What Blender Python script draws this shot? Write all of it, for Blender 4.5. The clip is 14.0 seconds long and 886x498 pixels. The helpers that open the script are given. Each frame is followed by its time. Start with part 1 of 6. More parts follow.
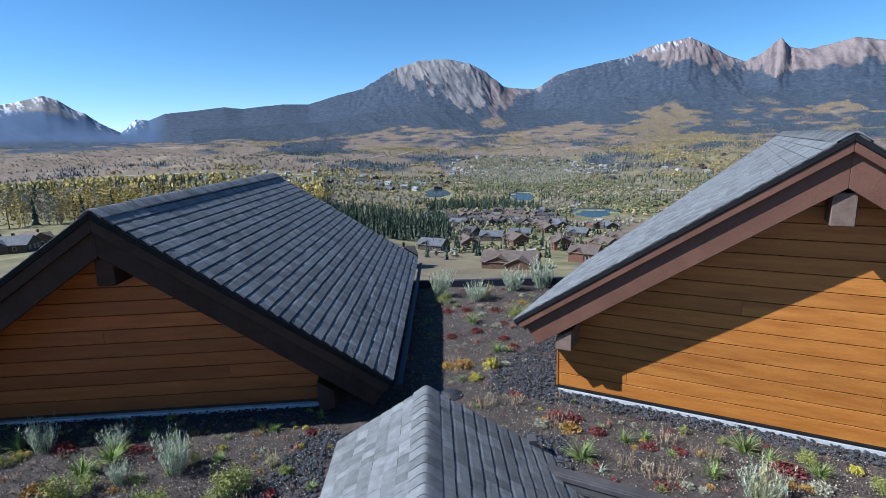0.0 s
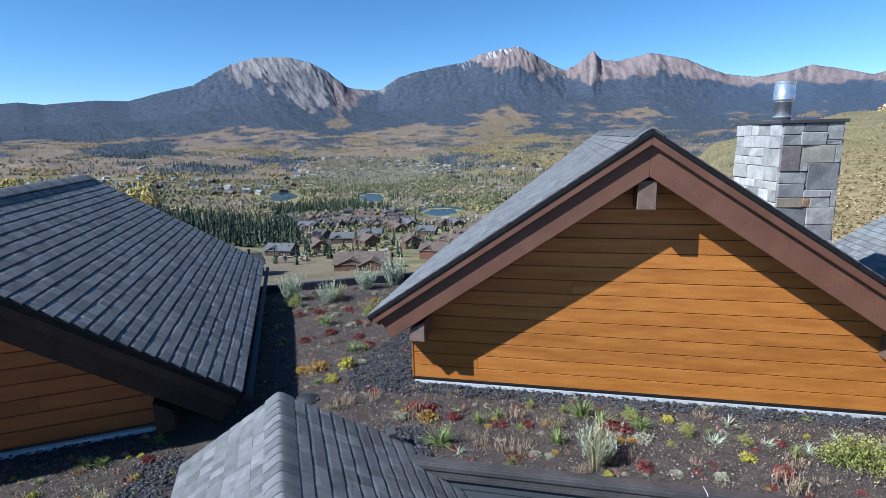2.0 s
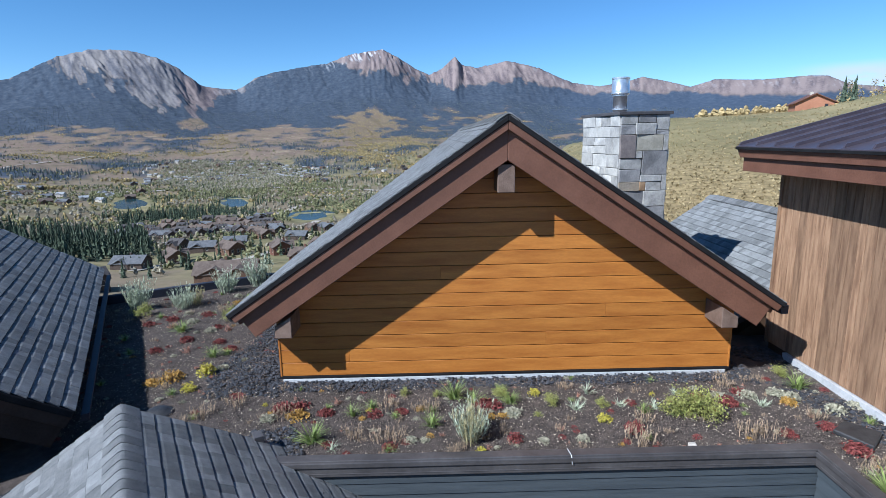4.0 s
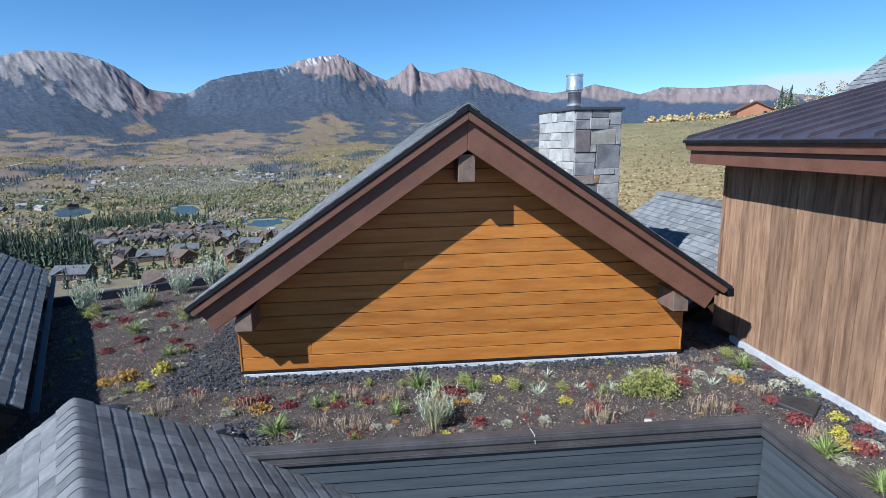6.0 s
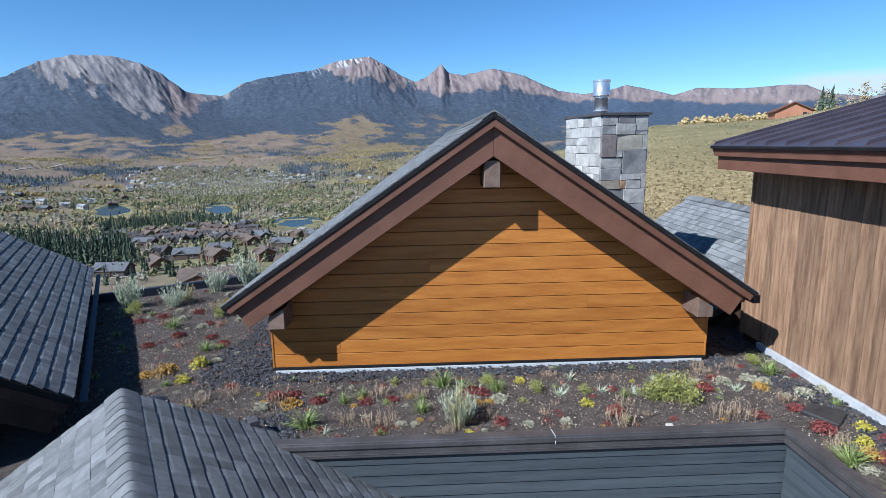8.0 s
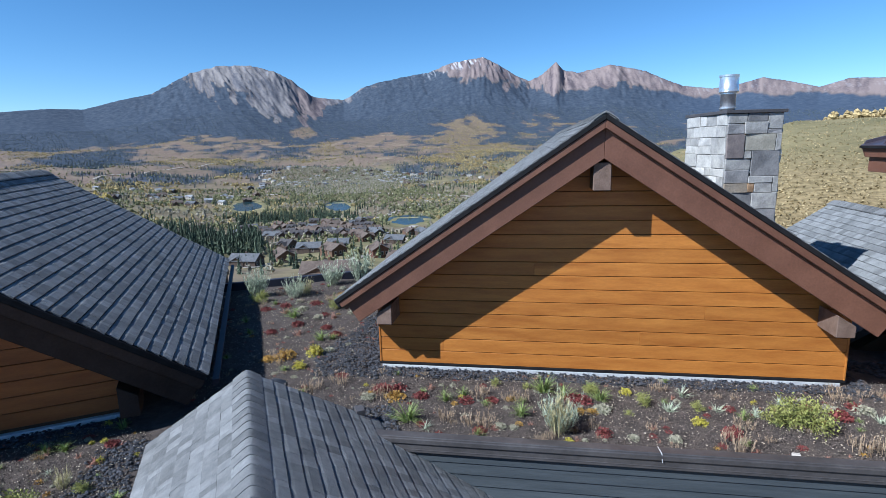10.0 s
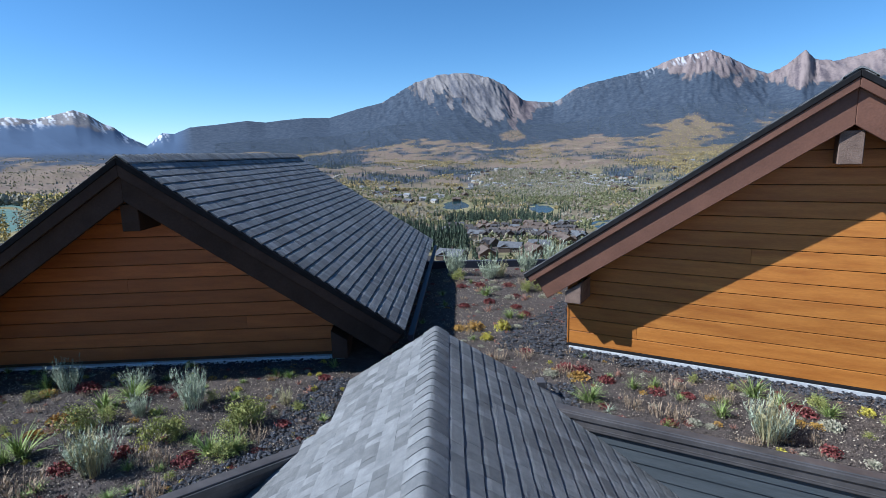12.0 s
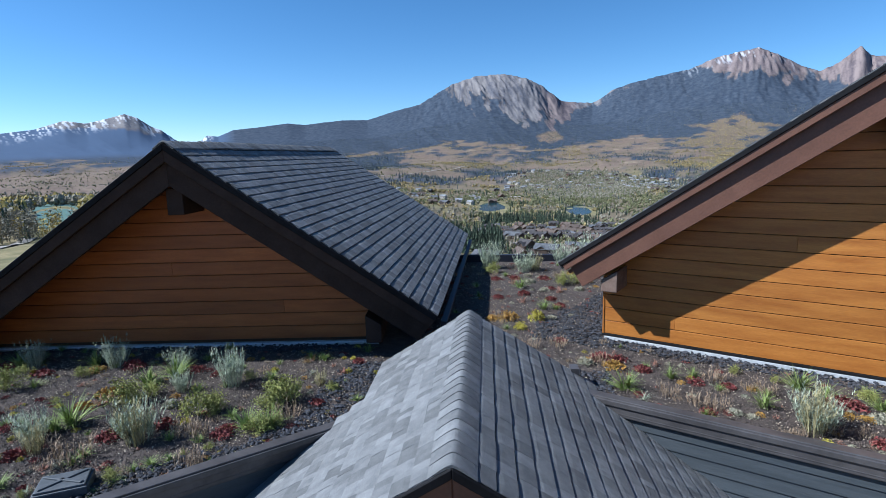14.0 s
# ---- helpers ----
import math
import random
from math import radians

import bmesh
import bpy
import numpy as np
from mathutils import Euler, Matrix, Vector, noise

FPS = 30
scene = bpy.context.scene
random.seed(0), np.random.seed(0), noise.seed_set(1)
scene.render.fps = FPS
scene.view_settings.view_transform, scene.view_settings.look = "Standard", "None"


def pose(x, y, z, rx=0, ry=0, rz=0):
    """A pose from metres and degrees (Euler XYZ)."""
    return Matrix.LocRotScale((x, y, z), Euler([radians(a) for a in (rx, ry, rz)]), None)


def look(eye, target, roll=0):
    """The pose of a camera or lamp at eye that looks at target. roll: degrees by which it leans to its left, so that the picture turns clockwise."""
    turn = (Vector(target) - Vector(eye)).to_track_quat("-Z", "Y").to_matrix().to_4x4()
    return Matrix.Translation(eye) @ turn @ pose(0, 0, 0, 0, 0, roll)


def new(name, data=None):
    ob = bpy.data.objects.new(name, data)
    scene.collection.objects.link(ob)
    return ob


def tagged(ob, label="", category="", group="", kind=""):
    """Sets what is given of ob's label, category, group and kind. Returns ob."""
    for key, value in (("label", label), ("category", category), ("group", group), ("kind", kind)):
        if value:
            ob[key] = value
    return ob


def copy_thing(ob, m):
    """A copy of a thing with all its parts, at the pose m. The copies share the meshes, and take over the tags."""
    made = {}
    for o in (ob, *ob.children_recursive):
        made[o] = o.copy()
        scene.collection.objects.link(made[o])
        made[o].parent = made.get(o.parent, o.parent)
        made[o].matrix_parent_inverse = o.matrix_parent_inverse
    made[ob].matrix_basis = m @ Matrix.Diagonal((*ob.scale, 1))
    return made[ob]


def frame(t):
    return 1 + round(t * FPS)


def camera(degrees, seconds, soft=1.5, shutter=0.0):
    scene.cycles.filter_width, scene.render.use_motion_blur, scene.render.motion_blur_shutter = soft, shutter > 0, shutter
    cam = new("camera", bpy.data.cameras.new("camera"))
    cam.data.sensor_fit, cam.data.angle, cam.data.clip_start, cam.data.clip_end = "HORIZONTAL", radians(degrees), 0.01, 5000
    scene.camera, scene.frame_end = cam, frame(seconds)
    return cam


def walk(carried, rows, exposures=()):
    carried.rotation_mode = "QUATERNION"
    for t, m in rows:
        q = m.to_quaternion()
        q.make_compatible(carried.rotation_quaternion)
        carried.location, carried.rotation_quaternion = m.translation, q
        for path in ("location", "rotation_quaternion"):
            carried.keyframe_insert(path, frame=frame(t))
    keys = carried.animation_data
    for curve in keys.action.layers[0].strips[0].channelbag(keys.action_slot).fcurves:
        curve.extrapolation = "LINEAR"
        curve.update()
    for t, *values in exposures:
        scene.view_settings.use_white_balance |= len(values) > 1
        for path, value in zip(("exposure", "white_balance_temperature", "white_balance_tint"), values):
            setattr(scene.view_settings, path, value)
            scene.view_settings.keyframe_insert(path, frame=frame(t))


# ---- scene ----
cam = camera(78.4, 14.0, soft=0.2)
PATH = [
    (0, (2.189, -7.363, 3.602), (1.241, -5.647, 3.208), -1.5),
    (0.5, (2.228, -7.402, 3.57), (1.43, -5.612, 3.172), -1.5),
    (1, (2.259, -7.406, 3.566), (1.606, -5.559, 3.164), -1.4),
    (1.5, (2.248, -7.371, 3.566), (1.714, -5.486, 3.163), -1.4),
    (2, (2.212, -7.343, 3.528), (1.768, -5.435, 3.124), -1.4),
    (2.5, (2.214, -7.325, 3.489), (1.86, -5.398, 3.084), -1.3),
    (3, (2.258, -7.313, 3.439), (1.994, -5.372, 3.034), -1.3),
    (3.5, (2.284, -7.293, 3.388), (2.146, -5.339, 2.983), -1.2),
    (4, (2.269, -7.261, 3.31), (2.287, -5.302, 2.905), -1.1),
    (4.2, (2.241, -7.26, 3.266), (2.317, -5.303, 2.863), -1.2),
    (6.3, (2.217, -7.382, 3.122), (2.387, -5.427, 2.734), -1.0),
    (6.5, (2.237, -7.379, 3.144), (2.394, -5.426, 2.744), -1.2),
    (7, (2.221, -7.42, 3.151), (2.369, -5.465, 2.755), -1.2),
    (7.2, (2.206, -7.465, 3.117), (2.351, -5.507, 2.735), -1.0),
    (9.3, (2.299, -7.592, 3.331), (2.143, -5.635, 2.95), -1.5),
    (9.5, (2.267, -7.591, 3.304), (2.077, -5.637, 2.924), -1.4),
    (10, (2.286, -7.587, 3.217), (1.958, -5.65, 2.843), -1.4),
    (10.5, (2.318, -7.581, 3.135), (1.808, -5.683, 2.766), -1.4),
    (11, (2.306, -7.582, 3.035), (1.583, -5.752, 2.675), -1.4),
    (11.5, (2.341, -7.551, 2.931), (1.436, -5.803, 2.578), -1.5),
    (12, (2.406, -7.595, 2.831), (1.396, -5.904, 2.484), -1.5),
    (12.5, (2.44, -7.642, 2.783), (1.389, -5.976, 2.439), -1.6),
    (13, (2.465, -7.629, 2.748), (1.387, -5.98, 2.406), -1.5),
    (13.5, (2.451, -7.623, 2.707), (1.343, -5.993, 2.368), -1.6),
    (14, (2.445, -7.624, 2.628), (1.324, -6.002, 2.29), -1.6),
]
walk(cam, [(t, look(eye, target, roll)) for t, eye, target, roll in PATH], exposures=[(0.0, 1.00, 5500, 8), (14.0, 1.00, 5500, 8)])

# ---------------------------------------------------------------- world, sun
SUN_DIR = Vector((-0.60, -0.45, 0.66)).normalized()
world = bpy.data.worlds.new("world")
scene.world = world
world.use_nodes = True
wn = world.node_tree.nodes
wl = world.node_tree.links
sky = wn.new("ShaderNodeTexSky")
sky.sky_type = "NISHITA"
sky.sun_disc = False
sky.sun_elevation = math.asin(SUN_DIR.z)
sky.sun_rotation = math.atan2(SUN_DIR.x, SUN_DIR.y)
sky.altitude = 2700
sky.air_density = 1.0
sky.dust_density = 0.0
sky.ozone_density = 2.8
wn["Background"].inputs["Strength"].default_value = 0.070
clear = wn.new("ShaderNodeHueSaturation")
clear.inputs["Hue"].default_value = 0.495
clear.inputs["Saturation"].default_value = 1.16
wl.new(sky.outputs[0], clear.inputs["Color"])
# a low bank of thin white cloud over the far range
way = wn.new("ShaderNodeTexCoord").outputs["Generated"]
split = wn.new("ShaderNodeSeparateXYZ")
wl.new(way, split.inputs[0])


def sky_math(op, a, b=0.0, c=0.0):
    n = wn.new("ShaderNodeMath")
    n.operation = op
    for i, v in enumerate((a, b, c)):
        if isinstance(v, float):
            n.inputs[i].default_value = v
        else:
            wl.new(v, n.inputs[i])
    return n.outputs[0]


def sky_band(value, lo, hi):
    n = wn.new("ShaderNodeMapRange")
    n.interpolation_type = "SMOOTHSTEP"
    n.inputs["From Min"].default_value, n.inputs["From Max"].default_value = lo, hi
    wl.new(value, n.inputs["Value"])
    return n.outputs[0]


bank = wn.new("ShaderNodeTexNoise")
bank.inputs["Scale"].default_value = 9.0
bank.inputs["Detail"].default_value = 7
stretched = wn.new("ShaderNodeMapping")
stretched.inputs["Scale"].default_value = (1, 1, 5)
wl.new(way, stretched.inputs["Vector"])
wl.new(stretched.outputs[0], bank.inputs["Vector"])
bearing = sky_math("ARCTAN2", split.outputs["X"], split.outputs["Y"])
cover = sky_math("MULTIPLY", sky_band(bearing, 0.54, 0.64), sky_band(split.outputs["Z"], 0.098, 0.080))
cover = sky_math("MULTIPLY", cover, sky_band(bank.outputs[0], 0.25, 0.47))
cover = sky_math("MULTIPLY", cover, 0.85)
white_bank = wn.new("ShaderNodeMix")
white_bank.data_type = "RGBA"
white_bank.inputs[7].default_value = (5.6, 5.9, 6.3, 1)
wl.new(cover, white_bank.inputs[0])
wl.new(clear.outputs[0], white_bank.inputs[6])
wl.new(white_bank.outputs[2], wn["Background"].inputs["Color"])

sun_data = bpy.data.lights.new("sun", "SUN")
sun_data.energy = 4.0
sun_data.angle = radians(0.53)
sun_data.color = (1.0, 0.95, 0.88)
sun = new("sun", sun_data)
sun.matrix_world = look(SUN_DIR * 60, (0, 0, 0))


# ---------------------------------------------------------------- materials
def mat(name, c1, c2, scale=6.0, rough=0.8, bump=0.25, fine=60.0, stretch=(1, 1, 1), vary="", amount=0.35,
        c3=None, metal=0.0, coat=0.0, spread=(0.35, 0.65), spec=0.5, world_space=False):
    """A two-scale noise material: broad stains between c1 and c2, fine grain on top, relief, and a shift from piece to piece."""
    m = bpy.data.materials.new(name)
    m.use_nodes = True
    nt, ns = m.node_tree.links, m.node_tree.nodes
    b = ns["Principled BSDF"]
    if world_space:
        src = ns.new("ShaderNodeNewGeometry").outputs["Position"]
    else:
        src = ns.new("ShaderNodeTexCoord").outputs["Object"]
    mp = ns.new("ShaderNodeMapping")
    mp.inputs["Scale"].default_value = stretch
    nt.new(src, mp.inputs["Vector"])
    off = mp.outputs[0]
    if vary == "object":
        inf = ns.new("ShaderNodeObjectInfo")
        rnd = inf.outputs["Random"]
    elif vary == "island":
        rnd = ns.new("ShaderNodeNewGeometry").outputs["Random Per Island"]
    else:
        rnd = None
    if rnd is not None:
        ad = ns.new("ShaderNodeVectorMath")
        ad.operation = "MULTIPLY_ADD"
        cb = ns.new("ShaderNodeCombineXYZ")
        for i in range(3):
            nt.new(rnd, cb.inputs[i])
        ad.inputs[1].default_value = (37.0, 61.0, 23.0)
        nt.new(cb.outputs[0], ad.inputs[0])
        nt.new(off, ad.inputs[2])
        off = ad.outputs[0]
    n1 = ns.new("ShaderNodeTexNoise")
    n1.inputs["Scale"].default_value = scale
    n1.inputs["Detail"].default_value = 6
    n1.inputs["Roughness"].default_value = 0.6
    nt.new(off, n1.inputs["Vector"])
    ramp = ns.new("ShaderNodeValToRGB")
    e = ramp.color_ramp.elements
    e[0].position, e[1].position = spread
    e[0].color, e[1].color = (*c1, 1), (*c2, 1)
    if c3:
        x = e.new(0.5 * sum(spread))
        x.color = (*c3, 1)
    nt.new(n1.outputs[0], ramp.inputs[0])
    n2 = ns.new("ShaderNodeTexNoise")
    n2.inputs["Scale"].default_value = fine
    n2.inputs["Detail"].default_value = 4
    nt.new(off, n2.inputs["Vector"])
    hsv = ns.new("ShaderNodeHueSaturation")
    nt.new(ramp.outputs[0], hsv.inputs["Color"])
    ma = ns.new("ShaderNodeMath")
    ma.operation = "MULTIPLY_ADD"
    ma.inputs[1].default_value = 0.5
    ma.inputs[2].default_value = 0.75
    nt.new(n2.outputs[0], ma.inputs[0])
    val = ma.outputs[0]
    if rnd is not None:
        mv = ns.new("ShaderNodeMath")
        mv.operation = "MULTIPLY_ADD"
        mv.inputs[1].default_value = 2 * amount
        mv.inputs[2].default_value = 1 - amount
        nt.new(rnd, mv.inputs[0])
        mm = ns.new("ShaderNodeMath")
        mm.operation = "MULTIPLY"
        nt.new(val, mm.inputs[0])
        nt.new(mv.outputs[0], mm.inputs[1])
        val = mm.outputs[0]
    nt.new(val, hsv.inputs["Value"])
    nt.new(hsv.outputs[0], b.inputs["Base Color"])
    b.inputs["Roughness"].default_value = rough
    b.inputs["Metallic"].default_value = metal
    b.inputs["Coat Weight"].default_value = coat
    b.inputs["Specular IOR Level"].default_value = spec
    if bump:
        bp = ns.new("ShaderNodeBump")
        bp.inputs["Strength"].default_value = bump
        bp.inputs["Distance"].default_value = 0.02
        nt.new(n2.outputs[0], bp.inputs["Height"])
        nt.new(bp.outputs[0], b.inputs["Normal"])
    return m


M = {}
M["siding"] = mat("stained_cedar_siding", (0.28, 0.092, 0.014), (0.46, 0.188, 0.036), 1.9, 0.45, 0.10, 24, (0.75, 2, 6), "object", 0.09, spread=(0.25, 0.75))
# cedar siding again, redder, and darkened for the shade on the side gable
M["siding_shade"] = mat("shaded_red_brown_siding", (0.24, 0.066, 0.014), (0.40, 0.125, 0.028), 1.9, 0.5, 0.10, 24, (0.75, 2, 6), "object", 0.20, spread=(0.25, 0.75))
M["siding_edge"] = mat("siding_backing", (0.05, 0.025, 0.012), (0.07, 0.035, 0.015), 3, 0.9, 0)
M["trim"] = mat("brown_stained_timber", (0.11, 0.048, 0.029), (0.145, 0.066, 0.041), 3, 0.55, 0.15, 40, (1, 1, 1), "object", 0.1)
M["trim_dark"] = mat("dark_brown_stained_timber", (0.040, 0.026, 0.020), (0.056, 0.037, 0.029), 3, 0.75, 0.15, 40, (1, 1, 1), "object", 0.1, spec=0.12)
M["timber_end"] = mat("weathered_timber_end", (0.12, 0.078, 0.058), (0.19, 0.13, 0.10), 9, 0.7, 0.3, 70, (1, 1, 1), "object", 0.12)
M["drip"] = mat("black_drip_edge", (0.010, 0.010, 0.011), (0.017, 0.017, 0.019), 5, 0.8, 0.05, 40, spec=0.1)
M["shingle"] = mat("grey_asphalt_shingle", (0.130, 0.135, 0.140), (0.182, 0.187, 0.191), 9, 0.9, 0.6, 120, (1, 1, 1), "object", 0.30)
M["shingle_joined"] = mat("grey_asphalt_shingle_field", (0.130, 0.135, 0.140), (0.182, 0.187, 0.191), 9, 0.9, 0.6, 120, (1, 1, 1), "island", 0.30)
M["shingle_pale"] = mat("pale_asphalt_shingle_field", (0.145, 0.15, 0.153), (0.195, 0.203, 0.206), 9, 0.9, 0.25, 150, (1, 1, 1), "island", 0.28)
M["underlay"] = mat("shingle_shadow_course", (0.018, 0.018, 0.02), (0.028, 0.028, 0.03), 10, 0.95, 0.3, 150)
M["plinth"] = mat("pale_zinc_flashing", (0.55, 0.57, 0.60), (0.68, 0.70, 0.72), 4, 0.45, 0.05, 30, metal=0.3)
M["coping"] = mat("dark_bronze_metal", (0.075, 0.07, 0.072), (0.115, 0.108, 0.11), 3, 0.42, 0.05, 20, metal=0.35)
M["coping_blue"] = mat("dark_blue_metal_edge", (0.012, 0.015, 0.028), (0.018, 0.023, 0.042), 3, 0.6, 0.05, 20, metal=0.0)
M["dark_siding"] = mat("charcoal_lap_siding", (0.040, 0.050, 0.059), (0.060, 0.072, 0.083), 2.5, 0.6, 0.12, 40, (0.5, 0.5, 8), "object", 0.12)
M["old_wood"] = mat("weathered_brown_boards", (0.165, 0.092, 0.052), (0.33, 0.205, 0.122), 2.4, 0.75, 0.35, 60, (7, 7, 0.8), "object", 0.22, c3=(0.255, 0.152, 0.088))
M["metal_roof"] = mat("plum_bronze_standing_seam", (0.078, 0.064, 0.080), (0.110, 0.092, 0.112), 2, 0.40, 0.03, 20, metal=0.45)
M["stone"] = mat("grey_ledge_stone", (0.25, 0.245, 0.23), (0.44, 0.43, 0.40), 5, 0.8, 0.3, 40, (1, 1, 1), "object", 0.25, c3=(0.34, 0.335, 0.325))
M["stone_dark"] = mat("slate_grey_ledge_stone", (0.15, 0.15, 0.155), (0.27, 0.265, 0.265), 5, 0.8, 0.3, 40, (1, 1, 1), "object", 0.2)
M["stone_rust"] = mat("rust_ledge_stone", (0.25, 0.20, 0.145), (0.34, 0.295, 0.235), 5, 0.8, 0.6, 40, (1, 1, 1), "object", 0.2)
# paler ledge stone for the side faces, sunlight put into its colour
M["stone_sunlit"] = mat("sunlit_grey_ledge_stone", (0.34, 0.335, 0.32), (0.52, 0.51, 0.48), 5, 0.8, 0.3, 40, (1, 1, 1), "object", 0.18)
M["stone_plum"] = mat("plum_brown_ledge_stone", (0.12, 0.105, 0.105), (0.22, 0.185, 0.175), 6, 0.8, 0.4, 40, (1, 1, 1), "object", 0.1)
M["stone_olive"] = mat("olive_grey_ledge_stone", (0.24, 0.225, 0.185), (0.33, 0.31, 0.26), 5, 0.8, 0.3, 40, (1, 1, 1), "object", 0.1)
M["stone_rusty"] = mat("rust_brown_ledge_stone", (0.26, 0.16, 0.085), (0.36, 0.245, 0.15), 7, 0.8, 0.4, 40, (1, 1, 1), "object", 0.1)
M["mortar"] = mat("grey_mortar", (0.20, 0.20, 0.20), (0.28, 0.28, 0.27), 12, 0.95, 0.5, 90)
M["steel"] = mat("galvanised_flue_steel", (0.70, 0.70, 0.71), (0.84, 0.84, 0.84), 6, 0.30, 0.02, 30, metal=0.85)
M["soil"] = mat("dark_granular_planting_soil", (0.050, 0.038, 0.032), (0.132, 0.103, 0.085), 7, 0.95, 1.0, 130, c3=(0.076, 0.061, 0.055), spread=(0.3, 0.72), world_space=True)
M["grain"] = mat("soil_crumbs", (0.060, 0.047, 0.040), (0.150, 0.120, 0.102), 40, 0.95, 0.3, 200, vary="island", amount=0.45)
M["lava"] = mat("black_lava_gravel", (0.030, 0.032, 0.038), (0.078, 0.082, 0.096), 30, 0.9, 0.6, 160, vary="island", amount=0.4, spec=0.25)
M["void"] = mat("dark_interior", (0.012, 0.012, 0.013), (0.02, 0.02, 0.02), 4, 0.9, 0)
M["blackbox"] = mat("black_plastic", (0.02, 0.02, 0.022), (0.04, 0.04, 0.042), 9, 0.5, 0.2, 60)
M["greybox"] = mat("grey_plastic", (0.050, 0.058, 0.066), (0.085, 0.095, 0.105), 9, 0.6, 0.1, 60)
M["white_stone"] = mat("pale_stone", (0.38, 0.35, 0.31), (0.52, 0.49, 0.45), 20, 0.8, 0.4, 90)


def leafmat(name, c1, c2, amount=0.35, trans=0.25):
    m = mat(name, c1, c2, 14, 0.7, 0.1, 90, vary="island", amount=amount, spec=0.25)
    m.node_tree.nodes["Principled BSDF"].inputs["Transmission Weight"].default_value = 0.0
    m.node_tree.nodes["Principled BSDF"].inputs["Subsurface Weight"].default_value = 0.0
    return m


M["silver"] = leafmat("silver_sage_foliage", (0.27, 0.315, 0.225), (0.45, 0.49, 0.37))
M["silver_dry"] = leafmat("dry_silver_stalks", (0.29, 0.26, 0.13), (0.43, 0.39, 0.22))
M["green"] = leafmat("fresh_green_blades", (0.13, 0.19, 0.048), (0.29, 0.35, 0.12))
M["olive"] = leafmat("olive_bush_foliage", (0.17, 0.19, 0.05), (0.35, 0.35, 0.11))
M["yellow"] = leafmat("yellow_stonecrop", (0.34, 0.30, 0.035), (0.47, 0.42, 0.08))
M["orange"] = leafmat("orange_stonecrop", (0.31, 0.165, 0.035), (0.43, 0.28, 0.075))
M["red"] = leafmat("dark_red_stonecrop", (0.12, 0.030, 0.030), (0.23, 0.066, 0.058))
M["pink"] = leafmat("pinkish_dry_stonecrop", (0.28, 0.12, 0.09), (0.42, 0.25, 0.18))
M["tan"] = leafmat("tan_dry_stems", (0.27, 0.19, 0.125), (0.42, 0.33, 0.23))
M["white"] = leafmat("whitish_stonecrop_heads", (0.24, 0.235, 0.165), (0.40, 0.38, 0.29))


# ---------------------------------------------------------------- building helpers
def mesh_from(bm, name, *materials):
    me = bpy.data.meshes.new(name)
    bm.normal_update()
    bm.to_mesh(me)
    bm.free()
    for m in materials:
        me.materials.append(m)
    return me


def part(name, bm, material, parent=None, label=""):
    """Links a bmesh as one mesh object, under a thing or a part if one is given."""
    ob = new(name, mesh_from(bm, name, material))
    if parent is not None:
        ob.parent = parent
    if label:
        tagged(ob, label)
    return ob


def holder(name, label, category, m=None, group="", kind=""):
    ob = new(name)
    if m is not None:
        ob.matrix_world = m
    return tagged(ob, label, category, group, kind)


def add_box(bm, x0, x1, y0, y1, z0, z1, m=None):
    co = [(x, y, z) for x in (x0, x1) for y in (y0, y1) for z in (z0, z1)]
    v = [bm.verts.new(m @ Vector(c) if m is not None else c) for c in co]
    for f in ((0, 1, 3, 2), (4, 6, 7, 5), (0, 4, 5, 1), (2, 3, 7, 6), (0, 2, 6, 4), (1, 5, 7, 3)):
        bm.faces.new([v[i] for i in f])
    return v


def add_prism(bm, pts, depth):
    """A solid from a flat outline of 3D points, pushed along the vector depth."""
    d = Vector(depth)
    a = [bm.verts.new(p) for p in pts]
    b = [bm.verts.new(Vector(p) + d) for p in pts]
    bm.faces.new(a)
    bm.faces.new(b[::-1])
    for i in range(len(pts)):
        j = (i + 1) % len(pts)
        bm.faces.new((a[j], a[i], b[i], b[j]))
    bmesh.ops.recalc_face_normals(bm, faces=bm.faces)


def box_bm(*a, bevel=0.0, m=None):
    bm = bmesh.new()
    add_box(bm, *a, m=m)
    bmesh.ops.recalc_face_normals(bm, faces=bm.faces)
    if bevel:
        bmesh.ops.bevel(bm, geom=bm.edges[:], offset=bevel, segments=2, affect="EDGES", profile=0.5)
    return bm


def prism_bm(pts, depth, bevel=0.0):
    bm = bmesh.new()
    add_prism(bm, pts, depth)
    if bevel:
        bmesh.ops.bevel(bm, geom=bm.edges[:], offset=bevel, segments=1, affect="EDGES", profile=0.5)
    return bm


def mesh_arrays(name, verts, tris, material, smooth=False):
    """One mesh from arrays of vertices and triangles."""
    me = bpy.data.meshes.new(name)
    verts = np.asarray(verts, np.float32)
    tris = np.asarray(tris, np.int32)
    me.vertices.add(len(verts))
    me.vertices.foreach_set("co", verts.ravel())
    me.loops.add(tris.size)
    me.loops.foreach_set("vertex_index", tris.ravel())
    me.polygons.add(len(tris))
    me.polygons.foreach_set("loop_start", np.arange(0, tris.size, 3, dtype=np.int32))
    me.polygons.foreach_set("use_smooth", np.full(len(tris), smooth))
    me.update(calc_edges=True)
    me.materials.append(material)
    return me


